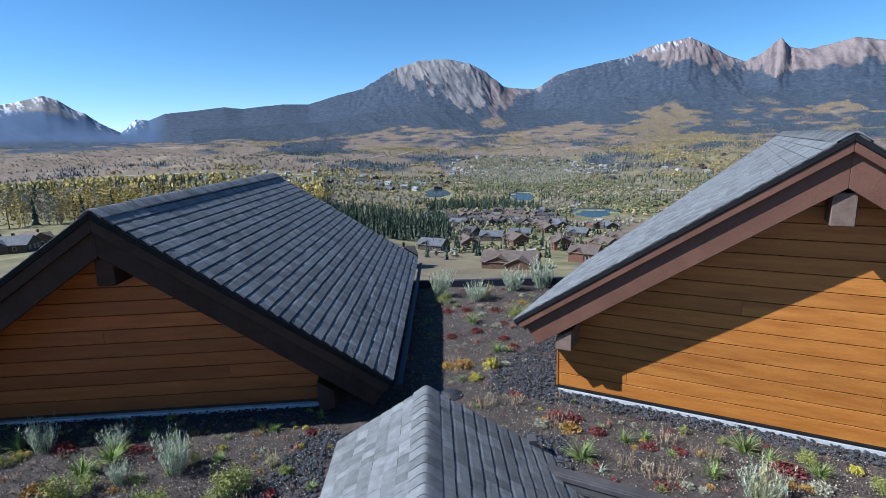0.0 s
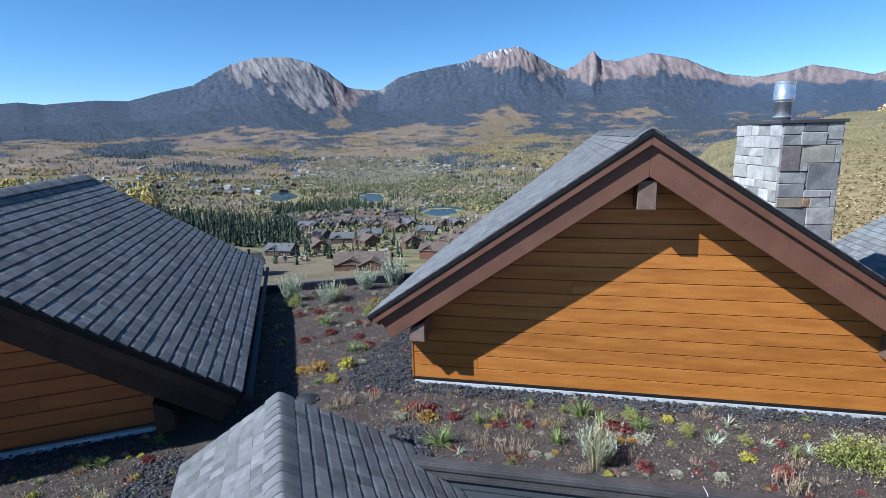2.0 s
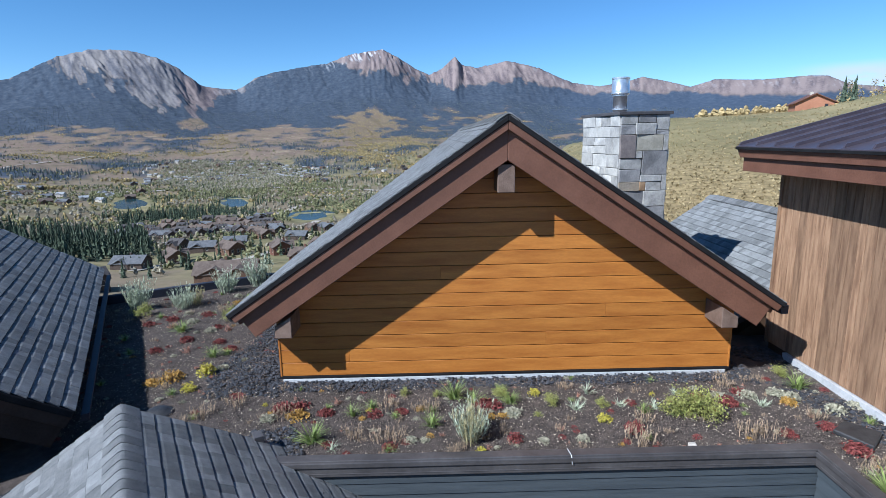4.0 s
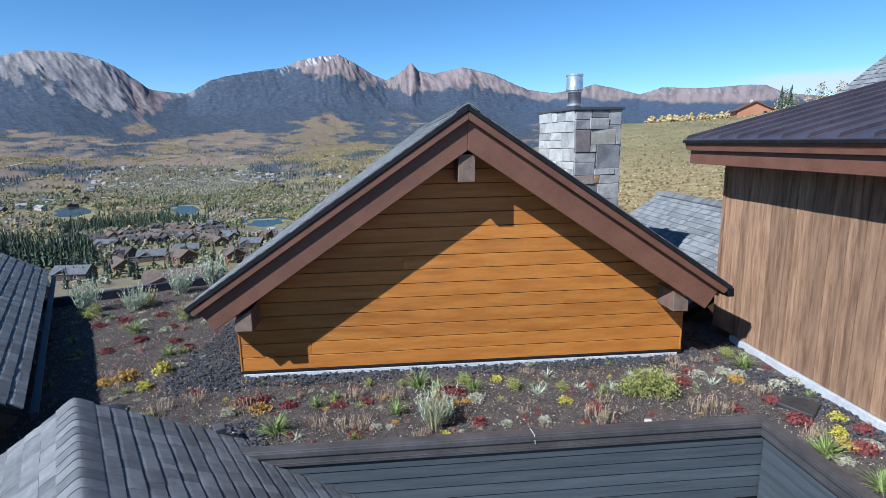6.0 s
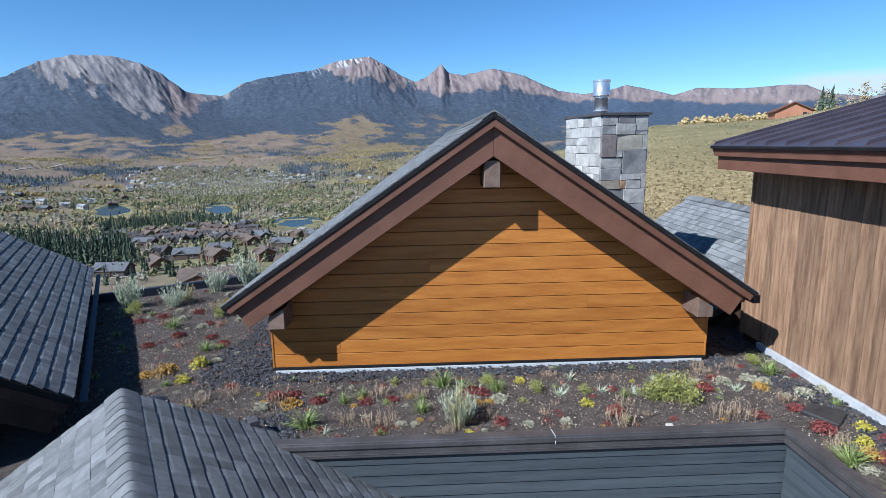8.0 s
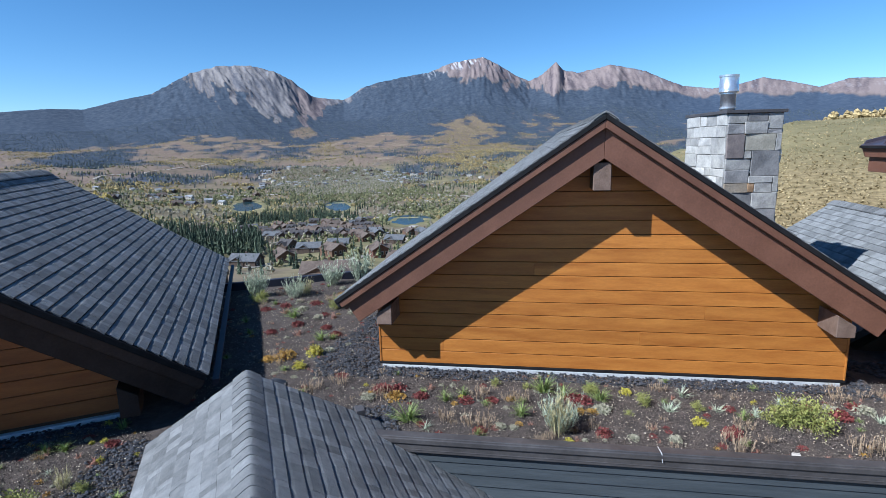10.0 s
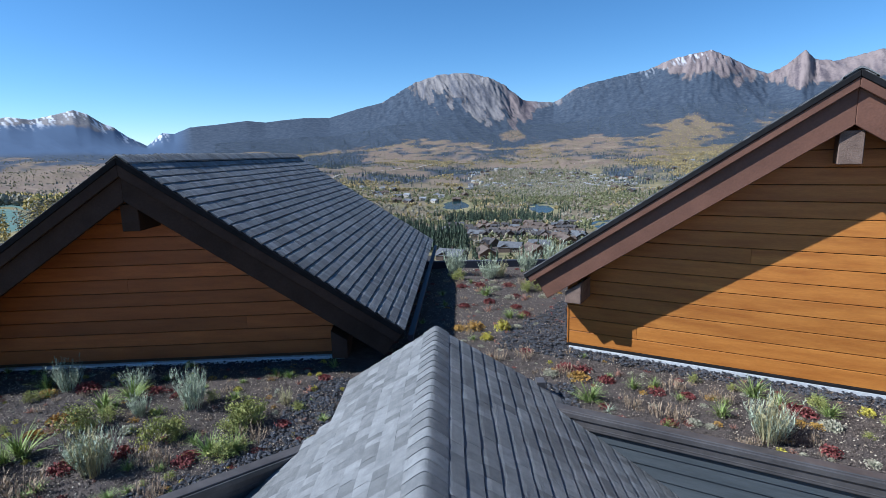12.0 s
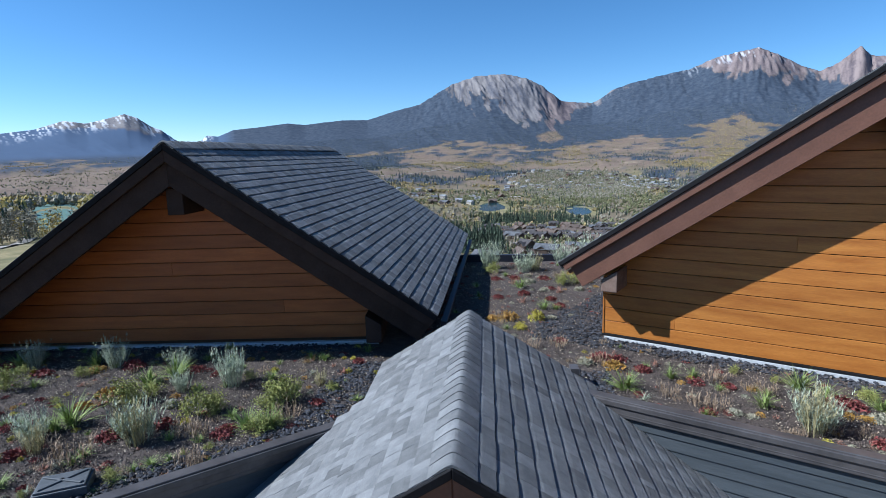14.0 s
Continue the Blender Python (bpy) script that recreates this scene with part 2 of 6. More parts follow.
def scatter(name, template, places, material, smooth=False):
    """Many copies of small templates in one mesh. template: list of (verts, tris); places: rows of x, y, z, scale, height scale, turn, which."""
    vs, ts, base = [], [], 0
    places = np.asarray(places, float)
    for k, (v, t) in enumerate(template):
        p = places[places[:, 6].astype(int) == k]
        if not len(p):
            continue
        c, s = np.cos(p[:, 5])[:, None], np.sin(p[:, 5])[:, None]
        x, y, z = v[:, 0][None], v[:, 1][None], v[:, 2][None]
        X = p[:, 0:1] + p[:, 3:4] * (c * x - s * y)
        Y = p[:, 1:2] + p[:, 3:4] * (s * x + c * y)
        Z = p[:, 2:3] + p[:, 4:5] * z
        vs.append(np.stack([X, Y, Z], -1).reshape(-1, 3))
        ts.append((t[None] + (np.arange(len(p)) * len(v))[:, None, None]).reshape(-1, 3) + base)
        base += len(p) * len(v)
    return new(name, mesh_arrays(name, np.concatenate(vs), np.concatenate(ts), material, smooth))


RNG = np.random.default_rng(7)

# ---------------------------------------------------------------- roofs and gables
COURSE = 0.152
TAB_WIDTHS = (0.09, 0.12, 0.15, 0.18, 0.22)
TAB_HEIGHTS = (0.0045, 0.0070, 0.0075)


TAB_FACES = ((0, 3, 2, 1), (3, 4, 5, 2), (4, 6, 7, 5), (0, 6, 4, 3), (1, 2, 5, 7))


def tab_points(w, h):
    """A shingle tab: its head slips under the course above, its exposed part lies flat, its butt drops to the deck."""
    g, e = 0.0003, COURSE - 0.002
    return [(g, 0.003, 0.0), (w - g, 0.003, 0.0), (w - g, 0.05, h), (g, 0.05, h), (g, e, h + 0.001), (w - g, e, h + 0.001), (g, e, -0.012), (w - g, e, -0.012)]


def tab_mesh(w, h):
    bm = bmesh.new()
    v = [bm.verts.new(c) for c in tab_points(w, h)]
    for f in TAB_FACES:
        bm.faces.new([v[i] for i in f])
    bmesh.ops.recalc_face_normals(bm, faces=bm.faces)
    return mesh_from(bm, "shingle", M["shingle"])


TALL_HEIGHTS = (0.008, 0.012, 0.0125)
TABS = {(w, h): tab_mesh(w, h) for w in TAB_WIDTHS for h in TAB_HEIGHTS + TALL_HEIGHTS}


def cap_mesh(half=0.15, length=0.20, tan=0.72, h=0.016):
    """One ridge cap, bent round the ridge; y runs along the ridge, towards its exposed end."""
    bm = bmesh.new()
    xs = [-1.0] + list(np.linspace(-1, 1, 13)) + [1.0]
    rows = []
    for y, z in ((-0.04, 0.0), (length, h), (length, -0.006)):
        row = []
        for i, x in enumerate(xs):
            skirt = 0.018 if i in (0, len(xs) - 1) else 0.0
            row.append(bm.verts.new((half * x, y, z * (1 - 0.5 * abs(x)) + 0.013 - tan * half * (math.sqrt(x * x + 0.035) - 0.017) - skirt)))
        rows.append(row)
    for a, b in zip(rows, rows[1:]):
        for i in range(len(xs) - 1):
            bm.faces.new((a[i], a[i + 1], b[i + 1], b[i]))
    bmesh.ops.recalc_face_normals(bm, faces=bm.faces)
    me = mesh_from(bm, "ridge_cap", M["shingle"])
    for p in me.polygons:
        p.use_smooth = True
    me.set_sharp_from_angle(angle=radians(40))
    return me


CAP = cap_mesh()


def slope(parent, r0, r1, e0, e1, near, limit=300, thick=0.10, pale=False, name="roof_slope", seed=1, heights=TAB_HEIGHTS):
    """A shingled slope between the ridge r0-r1 and the eave e0-e1, with its deck below. The pieces closest to near are single shingles."""
    rnd = random.Random(seed)
    r0, r1, e0, e1 = map(Vector, (r0, r1, e0, e1))
    a = (r1 - r0).normalized()
    nrm = (e0 - r0).cross(a).normalized()
    if nrm.z < 0:
        nrm = -nrm
    down = nrm.cross(a)
    if down.z > 0:
        down = -down
    bm = bmesh.new()
    add_prism(bm, [p - nrm * 0.012 for p in (r0, r1, e1, e0)], -nrm * thick)
    deck = part(name, bm, M["underlay"], parent)
    n = max(1, round((e0 - r0).dot(down) / COURSE))
    tabs = []
    for k in range(n):
        p0, p1 = r0.lerp(e0, k / n), r1.lerp(e1, k / n)
        length = (p1 - p0).dot(a)
        x = 0.0
        while x < length - 0.004:
            w, h = rnd.choice(TAB_WIDTHS), rnd.choice(heights)
            run = w * rnd.uniform(0.8, 1.0)
            if length - x - run < 0.06:
                run = length - x
            m = Matrix((a, down, nrm)).transposed().to_4x4()
            m.translation = p0 + a * x + down * rnd.choice((0, 0, 0, -0.002))
            if a.cross(down).dot(nrm) < 0:
                m = Matrix((-a, down, nrm)).transposed().to_4x4()
                m.translation = p0 + a * (x + run) + down * rnd.choice((0, 0, 0, -0.002))
            tabs.append((w, h, m @ Matrix.Diagonal((run / w, 1, 1, 1))))
            x += run
    tabs.sort(key=lambda q: (q[2].translation.xy - Vector(near)).length)
    if not pale:
        for w, h, m in tabs[:limit]:
            ob = new("shingle", TABS[w, h])
            ob.parent = deck
            ob.matrix_local = m
    rest = tabs if pale else tabs[limit:]
    if rest:
        vs, fs = [], []
        for w, h, m in rest:
            b = len(vs)
            vs += [m @ Vector(c) for c in tab_points(w, h)]
            fs += [[b + i for i in f] for f in TAB_FACES]
        me = bpy.data.meshes.new("shingle_field")
        me.from_pydata(vs, [], fs)
        me.materials.append(M["shingle_pale" if pale else "shingle_joined"])
        ob = tagged(new("shingle_field", me), kind="stuff")
        ob.parent = deck
    return deck


def ridge(parent, r0, r1, lift=0.012, vent_from=None):
    """Ridge caps laid from r1 to r0, the exposed ends towards r0; past vent_from metres a low ridge vent lifts them."""
    r0, r1 = Vector(r0), Vector(r1)
    a = (r0 - r1).normalized()
    side = a.cross(Vector((0, 0, 1))).normalized()
    length = (r1 - r0).length
    if vent_from is not None:
        bm = bmesh.new()
        b, t = r0 - a * vent_from, r1 + a * 0.25
        pts = [b - side * 0.15 - Vector((0, 0, 0.115)), b + Vector((0, 0, 0.0)), b + side * 0.15 - Vector((0, 0, 0.115)),
               b + side * 0.15 - Vector((0, 0, 0.094)), b + Vector((0, 0, 0.010)), b - side * 0.15 - Vector((0, 0, 0.094))]
        add_prism(bm, pts, t - b)
        part("ridge_vent", bm, M["drip"], parent)
    d = 0.0
    while d < length - 0.1:
        z = lift + (0.012 if vent_from is not None and vent_from < d < length - 0.3 else 0)
        m = Matrix((side, a, Vector((0, 0, 1)))).transposed().to_4x4()
        m.translation = r0 - a * (d + 0.19) + Vector((0, 0, z))
        ob = new("ridge_cap", CAP)
        ob.parent = parent
        ob.matrix_local = m
        d += 0.145


def rake_board(parent, name, p, q, h0, h1, front, back, end, material, label=""):
    """A board under the roof's sloping edge, from the apex p towards the eave q: h0 to h1 metres below the edge (upright),
    front to back along the horizontal normal, its lower end cut square at the distance end from q."""
    p, q = Vector(p), Vector(q)
    flat = Vector((q.x - p.x, q.y - p.y, 0)).normalized()
    nrm = Vector((flat.y, -flat.x, 0))
    if nrm.y > 0:
        nrm = -nrm
    d = (q - p).normalized()
    th = math.asin(-d.z)
    top_end = q - d * end - Vector((0, 0, h0))
    perp = (-flat * math.sin(th) - Vector((0, 0, math.cos(th)))) * ((h1 - h0) * math.cos(th))
    pts = [p - Vector((0, 0, h0)), p - Vector((0, 0, h1)), top_end + perp, top_end]
    pts = [x + nrm * front for x in pts]
    return part(name, prism_bm(pts, nrm * (back - front), 0.006), material, parent, label)


def gable_boards(parent, x0, x1, xc, ztop, tan, y, step=0.197, joints=(), material="siding"):
    """Horizontal boards that fill a gable wall: x0 to x1 wide at the foot, its top following the roof's underside."""
    k = 0
    while True:
        z0, z1 = k * step + 0.0045, (k + 1) * step - 0.0045
        lo = max(x0, xc - (ztop - z0) / tan), min(x1, xc + (ztop - z0) / tan)
        hi = max(x0, xc - (ztop - z1) / tan), min(x1, xc + (ztop - z1) / tan)
        if lo[1] - lo[0] < 0.15 or k > 40:
            break
        cut = [j for kk, j in joints if kk == k]
        edges = [lo[0]] + cut + [lo[1]]
        for i, (a, b) in enumerate(zip(edges, edges[1:])):
            ta = hi[0] if i == 0 else a
            tb = hi[1] if i == len(edges) - 2 else b
            if tb <= ta:
                ta = tb = 0.5 * (ta + tb)
                tb += 0.01
            pts = [(a + 0.0004, y, z0), (b - 0.0004, y, z0), (tb - 0.0004, y, z1), (ta + 0.0004, y, z1)]
            part("siding_board", prism_bm(pts, (0, -0.022, 0), 0.003), M[material], parent)
        k += 1


def beam_end(parent, x0, x1, z0, z1, y0, y1, slant=0.0, m=None, material="timber_end"):
    """The squared end of a roof beam, its top cut to the roof's slope."""
    pts = [(x0, y0, z0), (x1, y0, z0), (x1, y0, z1 + max(0, slant)), (x0, y0, z1 + max(0, -slant))]
    if m is not None:
        pts = [m @ Vector(p) for p in pts]
        d = m.to_3x3() @ Vector((0, y1 - y0, 0))
    else:
        d = (0, y1 - y0, 0)
    return part("beam_end", prism_bm(pts, d, 0.008), M[material], parent, "squared brown timber beam end")


# ---------------------------------------------------------------- main gable
XC, ZR, TAN = 3.15, 3.565, 0.675
HW = 3.635
EZ = ZR - TAN * HW
main_house = holder("gable_house", "gabled house top with honey-stained lap siding and grey shingle roof", "house")
wall = part("wall", prism_bm([(0.02, 0.03, -0.6), (6.38, 0.03, -0.6), (6.38, 0.03, 0.95), (XC, 0.03, 3.05), (0.02, 0.03, 0.95)], (0, 2.9, 0)), M["siding_edge"], main_house)
gable_boards(wall, 0.0, 6.4, XC, ZR - 0.22, TAN, 0.02, 0.197, [(1, 0.98), (2, 3.77), (4, 4.6), (7, 2.3)])
part("corner_board", box_bm(-0.012, 0.012, -0.012, 2.9, 0.0, 0.95, bevel=0.004), M["siding"], wall)
part("corner_board", box_bm(6.388, 6.412, -0.012, 2.9, 0.0, 0.95, bevel=0.004), M["siding"], wall)
part("base_flashing", box_bm(0.03, 6.34, -0.045, 0.03, -0.16, -0.03, bevel=0.004), M["plinth"], main_house, "pale metal base flashing")
part("drip_edge", box_bm(-0.005, 6.405, -0.035, 0.03, -0.028, 0.002), M["drip"], main_house, "dark metal drip edge")
YF, FAR_R, FAR_E = -0.56, 12.0, 3.2
slope(main_house, (XC, YF, ZR), (XC, FAR_R, ZR), (XC - HW, YF, EZ), (XC - HW, FAR_E, EZ), (-0.3, 0.0), seed=3)
slope(main_house, (XC, YF, ZR), (XC, FAR_R, ZR), (XC + HW, YF, EZ), (XC + HW, 6.0, EZ), (6.5, 0.0), limit=60, seed=4)
ridge(main_house, (XC, YF, ZR), (XC, FAR_R, ZR), vent_from=0.75)
for sgn in (-1, 1):
    ap, tip = (XC, YF, ZR), (XC + sgn * HW, YF, EZ)
    rake_board(main_house, "drip_edge", ap, tip, 0.010, 0.080, 0.035, -0.03, 0.02, M["drip"], "black metal roof edge")
    rake_board(main_house, "fascia_board", ap, tip, 0.080, 0.185, 0.02, -0.05, 0.09, M["trim"], "narrow brown fascia board")
    rake_board(main_house, "barge_board", ap, tip, 0.175, 0.555, -0.051, -0.11, 0.20, M["trim"], "wide brown barge board")
    rake_board(main_house, "soffit", ap, tip, 0.20, 0.26, -0.12, -0.60, 0.12, M["trim"])
beam_end(main_house, 3.03, 3.25, 2.605, 2.96, -0.46, 0.01)
beam_end(main_house, 0.10, 0.32, 0.74, 0.90, -0.46, 0.01, 0.14)
beam_end(main_house, 6.005, 6.225, 0.75, 0.90, -0.46, 0.01, -0.14)
# eave gutter on the shaded side
part("gutter", box_bm(XC + HW - 0.03, XC + HW + 0.07, -0.5, 5.8, EZ - 0.17, EZ - 0.05, bevel=0.01), M["coping_blue"], main_house, "dark blue metal gutter")


# ---------------------------------------------------------------- second gable, turned to the first
LM = pose(-2.73, -1.82, 0.02, 0, 0, 33.5)
LI = LM.inverted()
side_house = holder("gable_house", "gabled house top in shade with brown siding and dark shingle roof", "house", LM)
la, lrf = LI @ Vector((-4.47, -3.82, 2.90)), LI @ Vector((-7.90, 2.45, 2.90))
le, lef = LI @ Vector((-1.69, -1.80, 0.49)), LI @ Vector((-5.38, 4.92, 0.49))
le2, lef2 = la + 1.2 * (la - le), lrf + 1.2 * (lrf - lef)
le2.z = lef2.z = la.z - 1.2 * (la.z - le.z)
LXC = la.x
LT = (la.z - le.z) / (le.x - la.x)
LX0 = 2 * LXC - 0.75
wl2 = part("wall", prism_bm([(LX0 + 0.02, 0.03, -0.6), (-0.02, 0.03, -0.6), (-0.02, 0.03, 0.78), (LXC, 0.03, la.z - 0.42), (LX0 + 0.02, 0.03, 0.30)], (0, 6.2, 0)), M["siding_edge"], side_house)
gable_boards(wl2, LX0, 0.0, LXC, la.z - 0.22, LT, 0.02, 0.197, [(2, -1.4), (5, -3.0)], "siding_shade")
part("base_flashing", box_bm(LX0, -0.03, -0.045, 0.03, -0.18, -0.05, bevel=0.004), M["plinth"], side_house, "pale metal base flashing")
slope(side_house, la, lrf, le, lef, (LI @ Vector((-2.2, -1.5, 0))).xy, seed=5, heights=TALL_HEIGHTS)
slope(side_house, la, lrf, le2, lef2, (LI @ Vector((-6, -5, 0))).xy, limit=40, seed=6)
ridge(side_house, la, lrf, vent_from=0.8)
for tip in (le, le2):
    rake_board(side_house, "drip_edge", la, tip, 0.012, 0.10, 0.045, -0.03, 0.02, M["drip"], "black metal roof edge")
    rake_board(side_house, "fascia_board", la, tip, 0.10, 0.25, 0.03, -0.05, 0.06, M["trim_dark"], "narrow dark brown fascia board")
    rake_board(side_house, "barge_board", la, tip, 0.25, 0.56, -0.03, -0.10, 0.16, M["trim_dark"], "wide dark brown barge board")
    rake_board(side_house, "soffit", la, tip, 0.20, 0.26, -0.12, -0.66, 0.10, M["trim_dark"])
beam_end(side_house, LXC - 0.11, LXC + 0.11, la.z - 0.95, la.z - 0.60, -0.58, 0.01, material="trim_dark")
beam_end(side_house, -0.14, 0.08, 0.06, 0.32, -0.46, 0.01, -0.14, material="trim_dark")
g0, g1 = le + Vector((0.03, 0.15, -0.10)), lef + Vector((0.03, -0.05, -0.10))
bm = bmesh.new()
add_prism(bm, [g0 + Vector((0, 0, -0.12)), g0 + Vector((0.07, 0, -0.12)), g0 + Vector((0.08, 0, -0.04)), g0 + Vector((0, 0, -0.04))], g1 - g0)
part("gutter", bm, M["coping_blue"], side_house, "dark blue metal eave gutter")


# ---------------------------------------------------------------- low roof below the camera
NR = pose(-0.812, -2.414, 0.830, 0, 0, 29.9)
low_roof = holder("porch_roof", "small gabled porch roof with pale and mid grey shingles", "roof", NR)
NL, NT = 3.22, 0.61
w, cut = 2.9, 1.055
slope(low_roof, (0, 0, 0), (0, -NL, 0), (w, 0, -NT * w), (w, -NL, -NT * w), (1.0, -1.7), thick=0.14, seed=8)
# towards the bed the other slope ends in a short eave, then follows the parapet down
slope(low_roof, (0, 0, 0), (0, -0.137, 0), (-cut, 0, -NT * cut), (-cut, -0.99, -NT * cut), (-0.5, -0.3), limit=120, thick=0.14, seed=9)
slope(low_roof, (0, -0.137, 0), (0, -NL, 0), (-w, -2.477, -NT * w), (-w, -NL, -NT * w), (-1.0, -1.7), thick=0.14, seed=10)
part("eave_flashing", box_bm(-cut - 0.012, -cut + 0.03, -1.0, 0.02, -NT * cut - 0.30, -NT * cut - 0.012, bevel=0.004), M["coping"], low_roof, "dark metal eave edge")
for sgn in (1, -1):
    rake_board(low_roof, "drip_edge", (0, -NL - 0.01, 0), (sgn * w, -NL - 0.01, -NT * w), 0.0, 0.07, 0.02, -0.03, 0.02, M["drip"], "black metal roof edge")
    rake_board(low_roof, "barge_board", (0, -NL - 0.01, 0), (sgn * w, -NL - 0.01, -NT * w), 0.06, 0.34, 0.0, -0.05, 0.10, M["trim"], "brown barge board")
    end = 1.3 if sgn > 0 else cut
    part("rake_flashing", prism_bm([(0, 0.0, -0.02), (sgn * end, 0.0, -0.02 - NT * end), (sgn * end, 0.0, -0.16 - NT * end), (0, 0.0, -0.30)], (0, 0.05, 0)), M["drip"], low_roof)
ridge(low_roof, (0, -NL, 0), (0, 0.02, 0), lift=0.006)
part("gable_wall", prism_bm([(-2.7, -NL + 0.35, -2.4), (2.7, -NL + 0.35, -2.4), (2.7, -NL + 0.35, -0.20 - NT * 2.7), (0, -NL + 0.35, -0.20), (-2.7, -NL + 0.35, -0.20 - NT * 2.7)], (0, 0.12, 0)), M["siding"], low_roof)
z0, y0 = 1.17, -0.02
part("step_flashing", box_bm(z0, z0 + 0.10, y0 - 0.05, y0 + 0.10, -NT * z0 - 0.06, -NT * z0 + 0.035, bevel=0.004), M["coping"], low_roof, "bent grey metal step flashing")


# ---------------------------------------------------------------- flat planted roof and its edges
SOIL = -0.085
OUT = [(-0.60, -2.06), (6.36, -2.06), (6.36, -9.0), (13.5, -9.0), (13.5, 9.9), (5.4, 9.9), (-1.87, 5.69), (-4.9, 4.02), (-9.5, 1.49), (-9.5, -9.0), (-3.30, -9.0), (-1.27, -3.80)]


def soil_grid():
    """The soil, gently uneven, as a fine grid cut to the roof's outline."""
    xs, ys = np.arange(-9.5, 8.0, 0.09), np.arange(-9.0, 8.0, 0.09)
    poly = OUT

    def inside(x, y):
        c = False
        for i in range(len(poly)):
            (x0, y0), (x1, y1) = poly[i], poly[i - 1]
            if (y0 > y) != (y1 > y) and x < (x1 - x0) * (y - y0) / (y1 - y0) + x0:
                c = not c
        return c
    bm = bmesh.new()
    vs = {}

    def vert(i, j):
        if (i, j) not in vs:
            x, y = xs[i], ys[j]
            z = SOIL + 0.022 * noise.noise((x * 1.3, y * 1.3, 0)) + 0.014 * noise.noise((x * 5, y * 5, 3)) + 0.008 * noise.noise((x * 14, y * 14, 5))
            vs[i, j] = bm.verts.new((x, y, z))
        return vs[i, j]
    for i in range(len(xs) - 1):
        for j in range(len(ys) - 1):
            if inside(xs[i] + 0.045, ys[j] + 0.045):
                bm.faces.new((vert(i, j), vert(i + 1, j), vert(i + 1, j + 1), vert(i, j + 1)))
    return bm, inside


sb, on_roof = soil_grid()
soil = tagged(part("planting_soil", sb, M["soil"]), "dark crumbly planting soil on the flat roof", "soil", kind="structure")
for p in soil.data.polygons:
    p.use_smooth = True
base = tagged(part("building_base", prism_bm([(x, y, -0.13) for x, y in OUT], (0, 0, -4.6)), M["dark_siding"]), "charcoal building volume below the planted roof", "building", kind="structure")

coping = holder("parapet", "dark bronze metal coping over charcoal lap siding", "parapet", kind="structure")


def parapet_run(p, q, inner, rows=6, depth=0.135):
    """A length of parapet from p to q: coping, drip edge and horizontal boards on its outer side (away from inner)."""
    p, q = Vector((*p, 0)), Vector((*q, 0))
    d = (q - p).normalized()
    n = Vector((d.y, -d.x, 0))
    if (Vector((*inner, 0)) - p).dot(n) > 0:
        n = -n
    L = (q - p).length
    m = Matrix((d, n, Vector((0, 0, 1)))).transposed().to_4x4()
    if m.determinant() < 0:
        m = Matrix((-d, n, Vector((0, 0, 1)))).transposed().to_4x4()
        m.translation = q
    else:
        m.translation = p
    ob = part("coping", box_bm(0, L, -0.02, 0.105, -0.16, 0.03, bevel=0.008, m=m), M["coping"], coping)
    part("coping_lip", box_bm(0, L, 0.095, 0.125, -0.045, 0.012, bevel=0.006, m=m), M["coping"], coping)
    part("drip_edge", box_bm(0, L, 0.07, 0.108, -0.128, -0.118, bevel=0.002, m=m), M["coping"], coping)
    for k in range(rows):
        z1 = -0.14 - k * depth
        bmx = bmesh.new()
        add_prism(bmx, [m @ Vector(c) for c in ((0, 0.058, z1), (0, 0.072, z1 - depth + 0.008), (0, 0.02, z1 - depth + 0.008), (0, 0.02, z1))], m.to_3x3() @ Vector((L, 0, 0)))
        part("lap_board", bmx, M["dark_siding"], coping)
    part("backing", box_bm(0, L, -0.01, 0.03, -0.14 - rows * depth, -0.12, m=m), M["void"], coping)


parapet_run((-0.55, -2.06), (6.30, -2.06), (3, 0))
parapet_run((6.30, -2.165), (6.30, -8.9), (7, -4))
parapet_run((-1.27, -3.80), (-3.25, -8.9), (-4, -5), rows=12)
back_edge = tagged(part("roof_edge_trim", box_bm(0, 17.0, 0.0, 0.12, -0.35, 0.10, bevel=0.01, m=pose(-9.5, 1.46, 0, 0, 0, 28.6)), M["coping_blue"]), "dark blue metal edge trim at the end of the planted roof", "roof edge", kind="structure")


